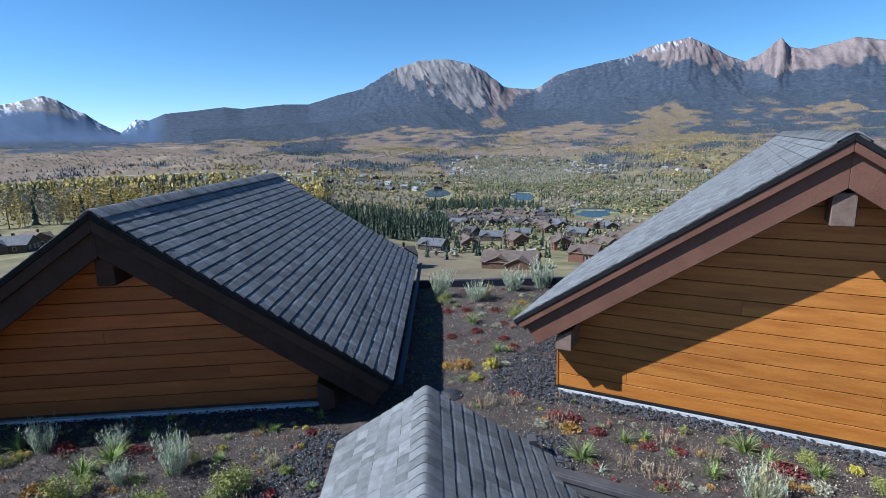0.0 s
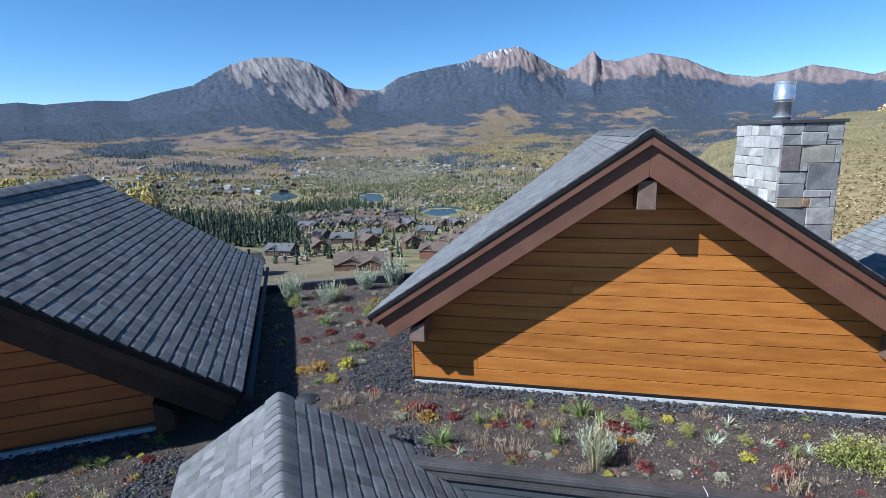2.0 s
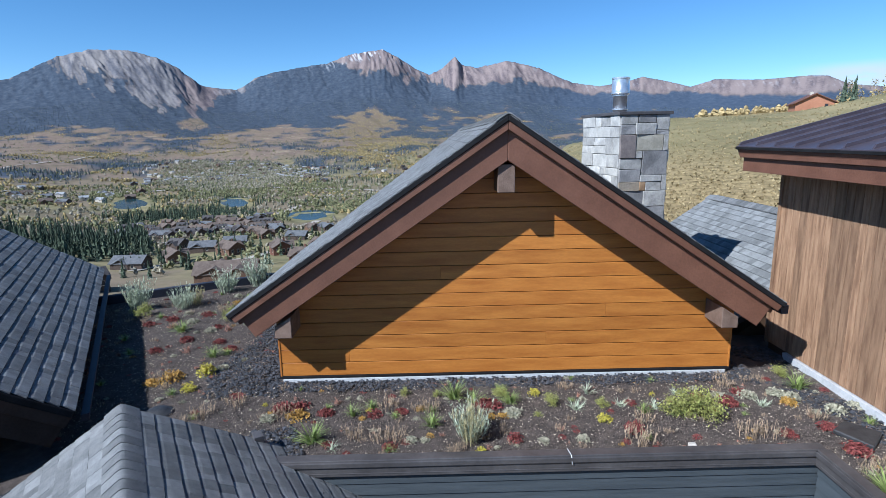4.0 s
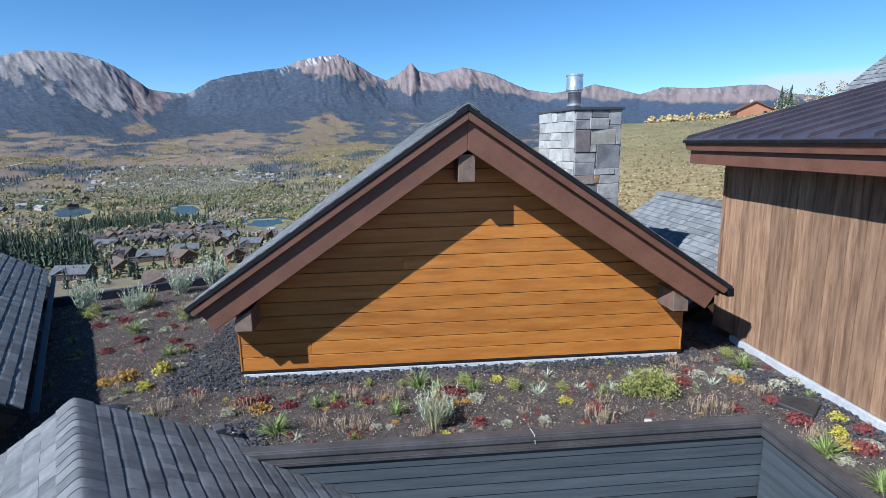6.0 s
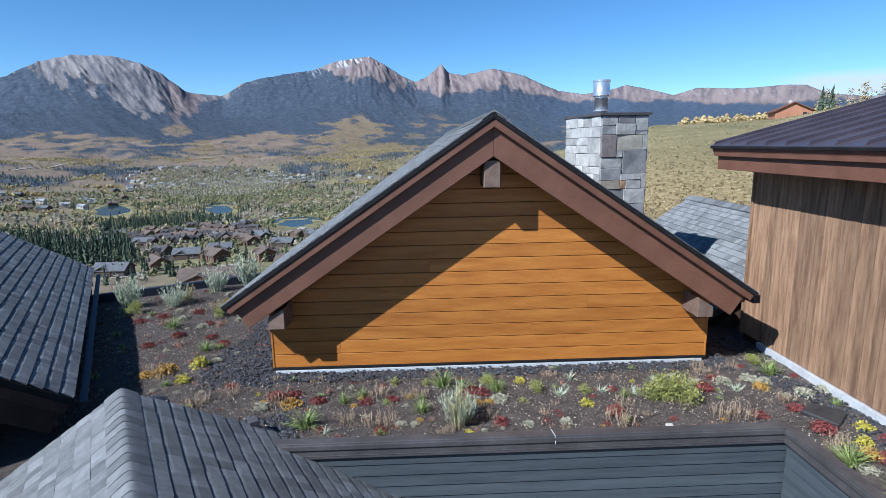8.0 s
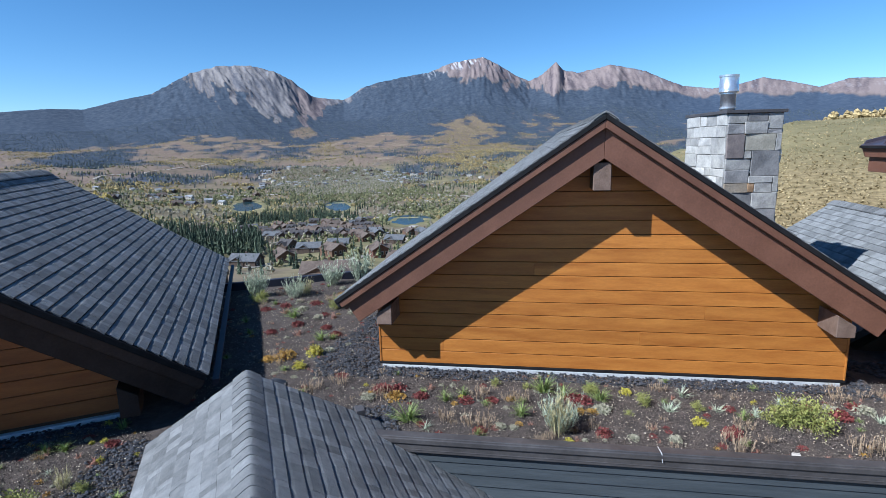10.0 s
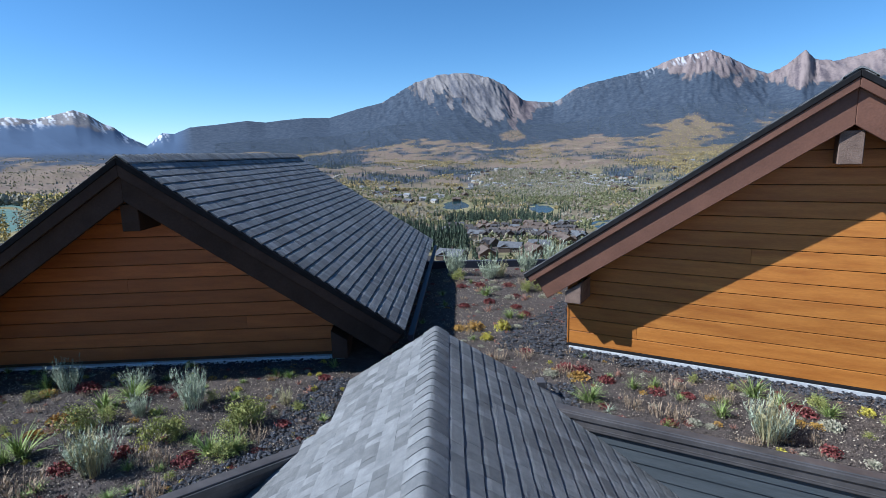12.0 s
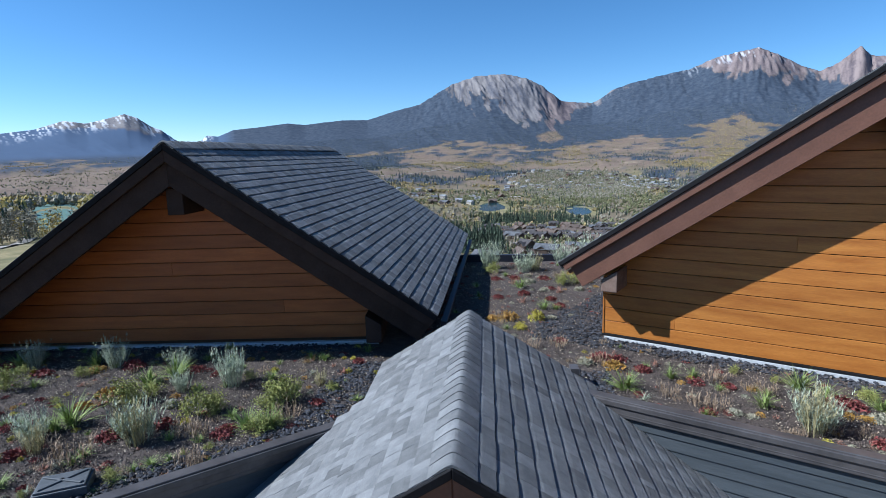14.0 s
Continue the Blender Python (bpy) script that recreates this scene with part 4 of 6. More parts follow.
def build_ground():
    az = np.concatenate([np.arange(-180, -78, 3.0), np.arange(-78, 48, 0.12), np.arange(48, 180.1, 3.0)])
    rr = [9.0]
    while rr[-1] < 2900:
        rr.append(rr[-1] * 1.032)
    rr = np.array([q for q in rr if q < 2880] + list(np.arange(2920, 4540, 20)) + [4600, 4750, 4850])
    A, R = np.meshgrid(az, rr, indexing="ij")
    Z = land(A, R)
    X, Y = CX + R * np.sin(np.radians(A)), CY + R * np.cos(np.radians(A))
    V = np.stack([X, Y, Z], -1).reshape(-1, 3)
    n, m = A.shape
    i = (np.arange(n - 1)[:, None] * m + np.arange(m - 1)[None]).ravel()
    tri = np.concatenate([np.stack([i, i + 1, i + m], -1), np.stack([i + 1, i + m + 1, i + m], -1)])[:, ::-1]
    hub = len(V)
    V = np.concatenate([V, [[CX, CY, -5.0]]])
    j = np.arange(n - 1) * m
    tri = np.concatenate([tri, np.stack([np.full(n - 1, hub), j, j + m], -1)[:, ::-1]])
    me = mesh_arrays("ground", V, tri, M["land"], True)
    el = np.degrees(np.arctan2(Z - CZ, R))
    x, y = X - CX, Y - CY
    tl = np.interp(A, TREE_AZ, TREE_EL)
    u = flow(A, el)
    peak = step(-42, -38, A) * (1 - step(9, 12, A))
    first = peak * (1 - step(-20, -16, A))
    nz = (fbm(u / 2.2, el / 1.8, 81, 5) - 0.5) * (1.0 + 1.6 * peak + 1.6 * first) + (fbm(u / 0.45, el / 0.9, 83, 4) - 0.5) * (0.4 + 0.4 * peak + 2.4 * first) + (fbm(A / 0.7, el / 0.7, 86, 5) - 0.5) * 1.6 * (peak - first)
    rock = step(-0.15, 0.2, el - tl + nz) * step(2900, 3200, R)
    scree = 1 - step(0.75, 1.1, np.hypot((A + 23.3) / 1.25, (el - 1.55) / 0.55) + 0.8 * (fbm(A / 0.4, el / 0.3, 85, 3) - 0.5))
    scree = scree * step(2900, 3000, R)
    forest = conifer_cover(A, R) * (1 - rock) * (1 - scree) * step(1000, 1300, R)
    gold = aspen_cover(A, R) * (1 - rock) * step(1100, 1500, R) * np.interp(R, [2500, 2900], [0.9, 0.3])
    sky_el = np.interp(A, SKY_AZ, SKY_EL)
    left_range = step(-54.5, -56, A)
    snow = step(0.62 - 0.07 * left_range, 0.70 - 0.05 * left_range, fbm(A / 0.14 + el / 0.30, el / 0.45, 101, 4)) * step(-1.1, -0.1, el - sky_el) * step(1.2, 2.0, el) * np.interp(A, [-76, -66, -57.4, -56.7, -30, -28, -13, -6, -3, 2, 12], [0.85, 0.85, 0.85, 0.0, 0.0, 0.25, 0.0, 0.9, 0.25, 0.05, 0.15])
    sage = step(4, 12, A) * (1 - step(260, 420, R))
    meadow = (0.35 + 0.65 * step(0.46, 0.58, fbm(x / 120, y / 120, 91, 5))) * step(50, 120, R) * (1 - step(1350, 1700, R - 500 * step(-30, -24, A))) * 0.9 + 0.5 * step(-42, -50, A) * step(120, 200, R) * (1 - step(380, 480, R))
    for pa, pr, pw, pd in PONDS:
        du, dv = np.radians(A - pa) * pr, R - pr
        meadow = np.maximum(meadow, 1 - step(1.6, 2.6, np.hypot(du / pw, dv / pd)))
    for name, arr in (("rock", rock), ("tone", 0.55 * ridged(u / 0.9, el / 2.6, 111, 6) + 0.45 * fbm(u / 0.35, el / 0.7, 121, 5)), ("pink", step(-25, -23.5, A) * (1 - step(-21.5, -20, A)) + step(-12, -8, A)), ("bounce_cut", 1 - step(16, 28, R)), ("range_haze", np.maximum(step(-54.6, -56.6, A), 0.25 * step(9, 16, A)) * step(3300, 3600, R)), ("meadow", meadow), ("forest", forest), ("snow", snow), ("sage", sage), ("gold", gold)):
        a = me.attributes.new(name, "FLOAT", "POINT")
        a.data.foreach_set("value", np.concatenate([arr.reshape(-1), [0.0]]).astype(np.float32))
    return tagged(new("ground", me), "hillside, valley floor and mountain range to the horizon", "land", kind="structure")


def land_material():
    m = bpy.data.materials.new("open_land")
    m.use_nodes = True
    nt, ns = m.node_tree.links, m.node_tree.nodes
    b = ns["Principled BSDF"]
    b.inputs["Roughness"].default_value = 0.95
    b.inputs["Specular IOR Level"].default_value = 0.1
    pos = ns.new("ShaderNodeNewGeometry").outputs["Position"]

    def noise_at(scale, detail=6, stretch=(1, 1, 1)):
        mp = ns.new("ShaderNodeMapping")
        mp.inputs["Scale"].default_value = stretch
        nt.new(pos, mp.inputs["Vector"])
        n = ns.new("ShaderNodeTexNoise")
        n.inputs["Scale"].default_value = scale
        n.inputs["Detail"].default_value = detail
        n.inputs["Roughness"].default_value = 0.65
        nt.new(mp.outputs[0], n.inputs["Vector"])
        return n.outputs[0]

    def ramp(fac, *stops):
        r = ns.new("ShaderNodeValToRGB")
        e = r.color_ramp.elements
        e[0].position, e[0].color = stops[0][0], (*stops[0][1], 1)
        e[1].position, e[1].color = stops[-1][0], (*stops[-1][1], 1)
        for p, c in stops[1:-1]:
            e.new(p).color = (*c, 1)
        nt.new(fac, r.inputs[0])
        return r.outputs[0]

    def mix(fac, a, c):
        x = ns.new("ShaderNodeMix")
        x.data_type = "RGBA"
        nt.new(fac, x.inputs[0])
        nt.new(a, x.inputs[6])
        nt.new(c, x.inputs[7])
        return x.outputs[2]

    def attr(name):
        a = ns.new("ShaderNodeAttribute")
        a.attribute_name = name
        return a.outputs["Fac"]
    field = ramp(noise_at(0.006, 8), (0.34, (0.14, 0.112, 0.082)), (0.45, (0.21, 0.160, 0.122)), (0.55, (0.185, 0.136, 0.113)), (0.66, (0.29, 0.228, 0.162)))
    speck = ramp(noise_at(0.09, 5), (0.42, (0.55, 0.60, 0.50)), (0.60, (1.0, 1.0, 1.0)))
    mul = ns.new("ShaderNodeMix")
    mul.data_type, mul.blend_type = "RGBA", "MULTIPLY"
    mul.inputs[0].default_value = 0.5
    nt.new(field, mul.inputs[6])
    nt.new(speck, mul.inputs[7])
    sage = ramp(noise_at(1.1, 5), (0.35, (0.140, 0.104, 0.052)), (0.6, (0.320, 0.243, 0.125)))
    # forest colours run blue: distance haze is mixed into them
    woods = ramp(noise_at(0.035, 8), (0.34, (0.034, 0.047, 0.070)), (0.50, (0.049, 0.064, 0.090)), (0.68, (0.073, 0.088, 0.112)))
    fine = ns.new("ShaderNodeMath")
    fine.operation = "MULTIPLY_ADD"
    fine.inputs[1].default_value = 0.5
    nt.new(noise_at(0.07, 10), fine.inputs[0])
    nt.new(attr("tone"), fine.inputs[2])
    less = ns.new("ShaderNodeMath")
    less.operation = "SUBTRACT"
    less.inputs[1].default_value = 0.25
    nt.new(fine.outputs[0], less.inputs[0])
    rocks = ramp(less.outputs[0], (0.38, (0.085, 0.089, 0.108)), (0.50, (0.135, 0.132, 0.145)), (0.66, (0.22, 0.205, 0.202)))
    ruddy = ramp(less.outputs[0], (0.38, (0.100, 0.084, 0.094)), (0.50, (0.155, 0.126, 0.128)), (0.66, (0.225, 0.182, 0.174)))
    rocks = mix(attr("pink"), rocks, ruddy)
    white = ns.new("ShaderNodeRGB")
    white.outputs[0].default_value = (0.66, 0.69, 0.74, 1)
    c = mix(attr("sage"), mul.outputs[2], sage)
    grass = ramp(noise_at(0.05, 6), (0.36, (0.115, 0.112, 0.058)), (0.52, (0.19, 0.168, 0.088)), (0.66, (0.28, 0.232, 0.13)))
    c = mix(attr("meadow"), c, grass)
    aspen = ramp(noise_at(0.06, 6), (0.38, (0.105, 0.092, 0.058)), (0.62, (0.19, 0.155, 0.092)))
    c = mix(attr("gold"), c, aspen)
    # stronger blue haze painted over the farthest ranges
    haze_blue = ns.new("ShaderNodeRGB")
    haze_blue.outputs[0].default_value = (0.066, 0.100, 0.165, 1)
    woods = mix(attr("range_haze"), woods, haze_blue.outputs[0])
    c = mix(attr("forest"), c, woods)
    c = mix(attr("rock"), c, rocks)
    c = mix(attr("snow"), c, white.outputs[0])
    # unseen ground round the house, darkened to cut light bounced onto the walls
    low_bounce = ramp(noise_at(3.0, 5), (0.35, (0.085, 0.082, 0.080)), (0.65, (0.13, 0.125, 0.12)))
    c = mix(attr("bounce_cut"), c, low_bounce)
    nt.new(c, b.inputs["Base Color"])
    bp = ns.new("ShaderNodeBump")
    bp.inputs["Strength"].default_value = 0.16
    bp.inputs["Distance"].default_value = 4.0
    nt.new(noise_at(0.03, 10), bp.inputs["Height"])
    nt.new(bp.outputs[0], b.inputs["Normal"])
    return m


M["land"] = land_material()
ground = build_ground()

# ---------------------------------------------------------------- ponds and roads
M["water"] = mat("pond_water", (0.018, 0.05, 0.06), (0.03, 0.07, 0.08), 0.05, 0.12, 0.02, 1.0, world_space=True)
M["water_green"] = mat("shallow_green_water", (0.085, 0.15, 0.128), (0.12, 0.19, 0.165), 0.05, 0.7, 0.02, 1.0, spec=0.1, world_space=True)
M["road"] = mat("pale_gravel_road", (0.26, 0.235, 0.205), (0.36, 0.325, 0.28), 0.2, 0.95, 0.2, 3, world_space=True)
M["asphalt"] = mat("grey_asphalt", (0.11, 0.105, 0.10), (0.17, 0.165, 0.155), 0.2, 0.95, 0.2, 3, world_space=True)
for k, (pa, pr, pw, pd) in enumerate(PONDS):
    bm = bmesh.new()
    ring = [bm.verts.new((1.5 * pw * math.cos(a), 1.5 * pd * math.sin(a), 0)) for a in np.linspace(0, 2 * math.pi, 48, endpoint=False)]
    bm.faces.new(ring)
    ob = tagged(part("pond", bm, M["water_green" if k == 3 else "water"]), "still pond in the valley floor" if k != 3 else "pale green shallow pond among trees", "pond", kind="structure")
    p = spot(pa, pr)
    ob.matrix_world = pose(p.x, p.y, pond_level(pa, pr) - 0.3, 0, 0, -pa)


def road(label, width, pts, material):
    """A ribbon on the ground through points given as azimuth and distance."""
    q = [Vector((CX + r * math.sin(radians(a)), CY + r * math.cos(radians(a)), 0)) for a, r in pts]
    dense = []
    for i in range(len(q) - 1):
        p0, p1, p2, p3 = q[max(0, i - 1)], q[i], q[i + 1], q[min(len(q) - 1, i + 2)]
        for t in np.linspace(0, 1, 24, endpoint=False):
            dense.append(0.5 * (2 * p1 + (p2 - p0) * t + (2 * p0 - 5 * p1 + 4 * p2 - p3) * t * t + (3 * p1 - 3 * p2 + p3 - p0) * t ** 3))
    bm = bmesh.new()
    prev = None
    for i in range(len(dense) - 1):
        d = (dense[i + 1] - dense[i]).normalized()
        n = Vector((-d.y, d.x, 0)) * width / 2
        row = []
        for s in (-1, -0.33, 0.33, 1):
            p = dense[i] + n * s
            a, r = math.degrees(math.atan2(p.x - CX, p.y - CY)), math.hypot(p.x - CX, p.y - CY)
            row.append(bm.verts.new((p.x, p.y, float(land(a, r)) + 0.25 + r * 0.0009)))
        if prev:
            for j in range(3):
                bm.faces.new((prev[j], prev[j + 1], row[j + 1], row[j]))
        prev = row
    return tagged(part("road", bm, material), label, "road", kind="structure")


road("pale valley highway", 16, [(-60, 1500), (-45, 1300), (-35, 1180), (-27.8, 1150), (-20, 1120), (-10.6, 1000), (-2, 900), (6, 900)], M["road"])
road("winding pale road", 9, [(-10.5, 980), (-11.0, 900), (-12.2, 800), (-14.5, 700), (-16.5, 640), (-19.5, 560)], M["road"])
road("pale road past the houses", 8, [(-34, 360), (-30.5, 400), (-28, 395), (-24, 385), (-20, 395), (-17, 420), (-14, 480), (-12.5, 520)], M["road"])
road("driveway of pale gravel", 5, [(-30, 240), (-26, 255), (-22, 240), (-18.5, 245), (-16.6, 300)], M["road"])
road("pale track over the hills", 8, [(-42, 1700), (-38, 1900), (-34, 2150), (-31.0, 2350)], M["road"])
road("pale gravel loop road", 9, [(-66.2, 520), (-66.5, 640), (-66.6, 800), (-67.8, 960), (-71, 1010), (-75, 990)], M["road"])
road("pale gravel lane below the aspens", 7, [(-79, 330), (-75, 345), (-72.6, 375), (-71.9, 398)], M["road"])
road("pale lane among the fields", 7, [(-18, 1500), (-14, 1350), (-10, 1320), (-5, 1380)], M["road"])


# ---------------------------------------------------------------- trees
def conifer_template(seed, tiers=12, sides=9):
    """A spruce: overlapping ragged skirts of boughs, uneven in length and droop, round a thin leader."""
    rnd = random.Random(seed)
    v, t = [], []
    for k in range(tiers):
        f = k / tiers
        z0, z1 = 0.05 + 0.88 * f, 0.05 + 0.88 * (k + 1.9) / tiers
        rad = (0.118 * (1 - f) ** 0.9 + 0.012) * rnd.uniform(0.85, 1.15)
        ox, oy = rnd.uniform(-0.012, 0.012), rnd.uniform(-0.012, 0.012)
        b = len(v)
        v.append((ox, oy, min(1.0, z1)))
        turn = rnd.uniform(0, 6.28)
        for i in range(sides):
            a = turn + 2 * math.pi * i / sides
            q = rad * (rnd.uniform(0.85, 1.3) if i % 2 else rnd.uniform(0.4, 0.75))
            v.append((ox + q * math.cos(a), oy + q * math.sin(a), z0 - rnd.uniform(-0.02, 0.05)))
        for i in range(sides):
            t.append((b, b + 1 + i, b + 1 + (i + 1) % sides))
    return np.array(v), np.array(t)


def leafy_template(seed, n=70, wide=0.27, low=0.18, clump=(0.032, 0.065)):
    """A crown of small tilted clumps round a thin trunk, with gaps."""
    rnd = random.Random(seed)
    v, t = [], []
    for s in (0, 2.1, 4.2):
        v.append((0.02 * math.cos(s), 0.02 * math.sin(s), 0.0))
    v.append((0, 0, 0.8))
    t += [(0, 1, 3), (1, 2, 3), (2, 0, 3)]
    for k in range(n):
        z = low + (1 - low) * rnd.random() ** 0.9
        rad = wide * math.sqrt(max(0.05, 1 - ((z - 0.55) / 0.5) ** 2)) * rnd.uniform(0.3, 1.1)
        a = rnd.uniform(0, 2 * math.pi)
        c = np.array((rad * math.cos(a), rad * math.sin(a), z))
        s = rnd.uniform(*clump)
        b = len(v)
        for q in range(4):
            v.append(tuple(c + np.array([rnd.uniform(-1, 1), rnd.uniform(-1, 1), rnd.uniform(-0.8, 0.8)]) * s))
        t += [(b, b + 1, b + 2), (b, b + 2, b + 3)]
    return np.array(v), np.array(t)


def lumpy_template(seed, n, wide):
    """A far crown: a thin trunk and a few ragged lumps of foliage of different size, with notches between them."""
    rnd = random.Random(seed)
    v = [(0.02 * math.cos(q), 0.02 * math.sin(q), 0.0) for q in (0, 2.1, 4.2)] + [(0, 0, 0.8)]
    t = [(0, 1, 3), (1, 2, 3), (2, 0, 3)]
    for k in range(n):
        z, turn = 0.30 + 0.48 * (k + rnd.random()) / n, rnd.uniform(0, 6.28)
        q = wide * rnd.uniform(0.3, 0.9) * (1.25 - z)
        c = (q * math.cos(turn), q * math.sin(turn), z)
        s = wide * rnd.uniform(0.75, 1.25) * (1.35 - z)
        b = len(v)
        for d in ((1, 0, 0), (0, 1, 0), (-1, 0, 0), (0, -1, 0), (0, 0, 1), (0, 0, -1)):
            v.append(tuple(c[i] + s * (d[i] * rnd.uniform(0.65, 1.25) + rnd.uniform(-0.22, 0.22)) * (1.0, 1.0, 1.15)[i] for i in range(3)))
        for i in range(4):
            j = (i + 1) % 4
            t += [(b + i, b + j, b + 4), (b + j, b + i, b + 5)]
    return np.array(v), np.array(t)


M["conifer"] = mat("dark_conifer_needles", (0.036, 0.052, 0.036), (0.082, 0.105, 0.070), 0.5, 0.85, 0, 3, vary="island", amount=0.5, spec=0.15)
M["aspen_gold"] = mat("golden_aspen_leaves", (0.27, 0.205, 0.06), (0.43, 0.335, 0.11), 0.3, 0.8, 0, 3, vary="island", amount=0.4, spec=0.15)
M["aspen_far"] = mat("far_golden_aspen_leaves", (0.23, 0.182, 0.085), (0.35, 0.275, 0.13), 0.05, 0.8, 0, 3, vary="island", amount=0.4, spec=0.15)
# far needles take their grey-blue from haze put into the colour
M["conifer_haze"] = mat("far_hazed_conifer_needles", (0.062, 0.078, 0.080), (0.105, 0.124, 0.124), 0.1, 0.85, 0, 3, vary="island", amount=0.35, spec=0.1)
M["aspen_grey"] = mat("bare_greyish_aspen_twigs", (0.19, 0.175, 0.130), (0.30, 0.27, 0.205), 0.3, 0.85, 0, 3, vary="island", amount=0.35, spec=0.15)
M["scrub"] = mat("olive_scrub_leaves", (0.100, 0.108, 0.055), (0.20, 0.195, 0.10), 0.3, 0.85, 0, 3, vary="island", amount=0.35, spec=0.15)
CON = [conifer_template(s) for s in range(6)]
CON_FAR = [conifer_template(s, 2, 5) for s in range(10, 14)]
LEAFY = [leafy_template(s, 76, 0.17, 0.08) for s in range(20, 24)]
LEAFY_MID = [lumpy_template(s, 7, 0.20) for s in range(25, 29)]
LEAFY_FAR = [lumpy_template(s, 3, 0.30) for s in range(30, 35)]


def stand(name, label, az0, az1, r0, r1, n, h0, h1, templates, material, width=1.0, keep=None, seed=1):
    g = np.random.default_rng(seed)
    az, r = g.uniform(az0, az1, n), np.sqrt(g.uniform(r0 * r0, r1 * r1, n)) if r1 < 4 * r0 else np.exp(g.uniform(math.log(r0), math.log(r1), n))
    if keep is not None:
        k = keep(az, r, g.random(n))
        az, r = az[k], r[k]
    for pa, pr, pw, pd in PONDS:
        du, dv = np.radians(az - pa) * pr, r - pr
        k = ((du / (1.12 * pw)) ** 2 + (dv / (1.2 * pd)) ** 2 > 1) & ((np.abs(du) > 1.05 * pw) | (dv > 0) | (dv < -130)) if pa > -60 else (du / (1.15 * pw)) ** 2 + (dv / (1.15 * pd)) ** 2 > 1
        az, r = az[k], r[k]
    h = g.uniform(h0, h1, len(az)) * np.interp(r, [1500, 3300], [1.0, 0.55])
    x, y = CX + r * np.sin(np.radians(az)), CY + r * np.cos(np.radians(az))
    P = np.stack([x, y, land(az, r) - 0.3, h * width, h, g.uniform(0, 6.28, len(az)), g.integers(0, len(templates), len(az))], -1)
    if not len(P):
        return None
    return tagged(scatter(name, templates, P, material), label, "trees", kind="stuff")


def patch(seed, size, level):
    def keep(az, r, u):
        x, y = r * np.sin(np.radians(az)), r * np.cos(np.radians(az))
        return fbm(x / size, y / size, seed, 4) + 0.25 * (u - 0.5) > level
    return keep


def town(az, r, u):
    x, y = r * np.sin(np.radians(az)), r * np.cos(np.radians(az))
    return ((az + 20) / 8.0) ** 2 + ((r - 1480) / 440) ** 2 + 1.6 * (fbm(x / 120, y / 120, 23, 4) - 0.5) + 0.5 * (u - 0.5) < 0.8


def covered(fn, power=1.0):
    return lambda az, r, u: fn(az, r) ** power > u


stand("conifer_stand", "dense stand of tall dark conifers below the houses", -46, -28.3, 300, 440, 680, 6, 17, CON, M["conifer"], seed=2)
stand("conifer_stand", "line of dark conifers on the valley floor", -30.5, -18, 600, 690, 520, 9, 14, CON, M["conifer"], keep=patch(5, 40, 0.45), seed=3)
stand("conifer_stand", "scattered dark conifers among the aspens", -80, -41, 350, 640, 620, 12, 21, CON, M["conifer"], keep=patch(6, 40, 0.50), seed=4)
for r0, r1, n, temp, wide in ((365, 520, 1500, LEAFY, 1.0), (520, 900, 3000, LEAFY_MID, 1.1)):
    stand("aspen_grove", "golden aspen grove with bare gaps", -80, -41, r0, r1, int(n * 0.8), 12, 20, temp, M["aspen_gold"], wide, keep=patch(7, 70, 0.47), seed=5)
    stand("aspen_grove", "leafless greyish aspen grove", -80, -41, r0, r1, int(n * 1.15), 11, 18, temp, M["aspen_grey"], wide, keep=patch(8, 70, 0.48), seed=6)
stand("scrub_belt", "olive willow scrub on the valley floor", -42, 10, 560, 1350, 11000, 3, 7, LEAFY_FAR, M["scrub"], 1.3, keep=patch(9, 80, 0.51), seed=7)
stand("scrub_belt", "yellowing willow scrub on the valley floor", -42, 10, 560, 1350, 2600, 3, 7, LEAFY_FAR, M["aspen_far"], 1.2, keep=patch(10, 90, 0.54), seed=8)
stand("scrub_belt", "greyish leafless scrub along the creek", -42, 10, 420, 1350, 5200, 3, 7, LEAFY_FAR, M["aspen_grey"], 1.1, keep=patch(11, 70, 0.53), seed=9)
stand("conifer_stand", "scattered conifers on the valley floor", -42, 10, 640, 1300, 1900, 6, 12, CON_FAR, M["conifer"], keep=patch(12, 90, 0.55), seed=10)
stand("village_trees", "small mixed trees between the valley houses", -31, -11, 220, 620, 900, 2.5, 6, LEAFY_MID, M["scrub"], 1.3, keep=patch(22, 30, 0.45), seed=31)
stand("village_trees", "small greyish trees between the valley houses", -31, -11, 200, 640, 500, 2.5, 5.5, LEAFY_MID, M["aspen_grey"], 1.2, keep=patch(24, 30, 0.45), seed=32)
stand("village_trees", "small conifers between the valley houses", -31, -11, 200, 640, 420, 4, 9, CON, M["conifer"], keep=patch(25, 30, 0.45), seed=33)
stand("town_trees", "dense olive trees between the far town houses", -31, -9, 1020, 1980, 7500, 4, 8, LEAFY_FAR, M["scrub"], 1.0, keep=town, seed=11)
stand("town_trees", "dense greyish trees between the far town houses", -31, -9, 1020, 1980, 11000, 4, 9, LEAFY_FAR, M["aspen_grey"], 1.0, keep=town, seed=41)
stand("town_trees", "dark conifers between the far town houses", -31, -9, 1020, 1980, 1000, 5, 9, CON_FAR, M["conifer_haze"], keep=town, seed=12)
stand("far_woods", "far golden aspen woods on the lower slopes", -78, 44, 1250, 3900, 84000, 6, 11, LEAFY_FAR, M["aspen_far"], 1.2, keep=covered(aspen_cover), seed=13)
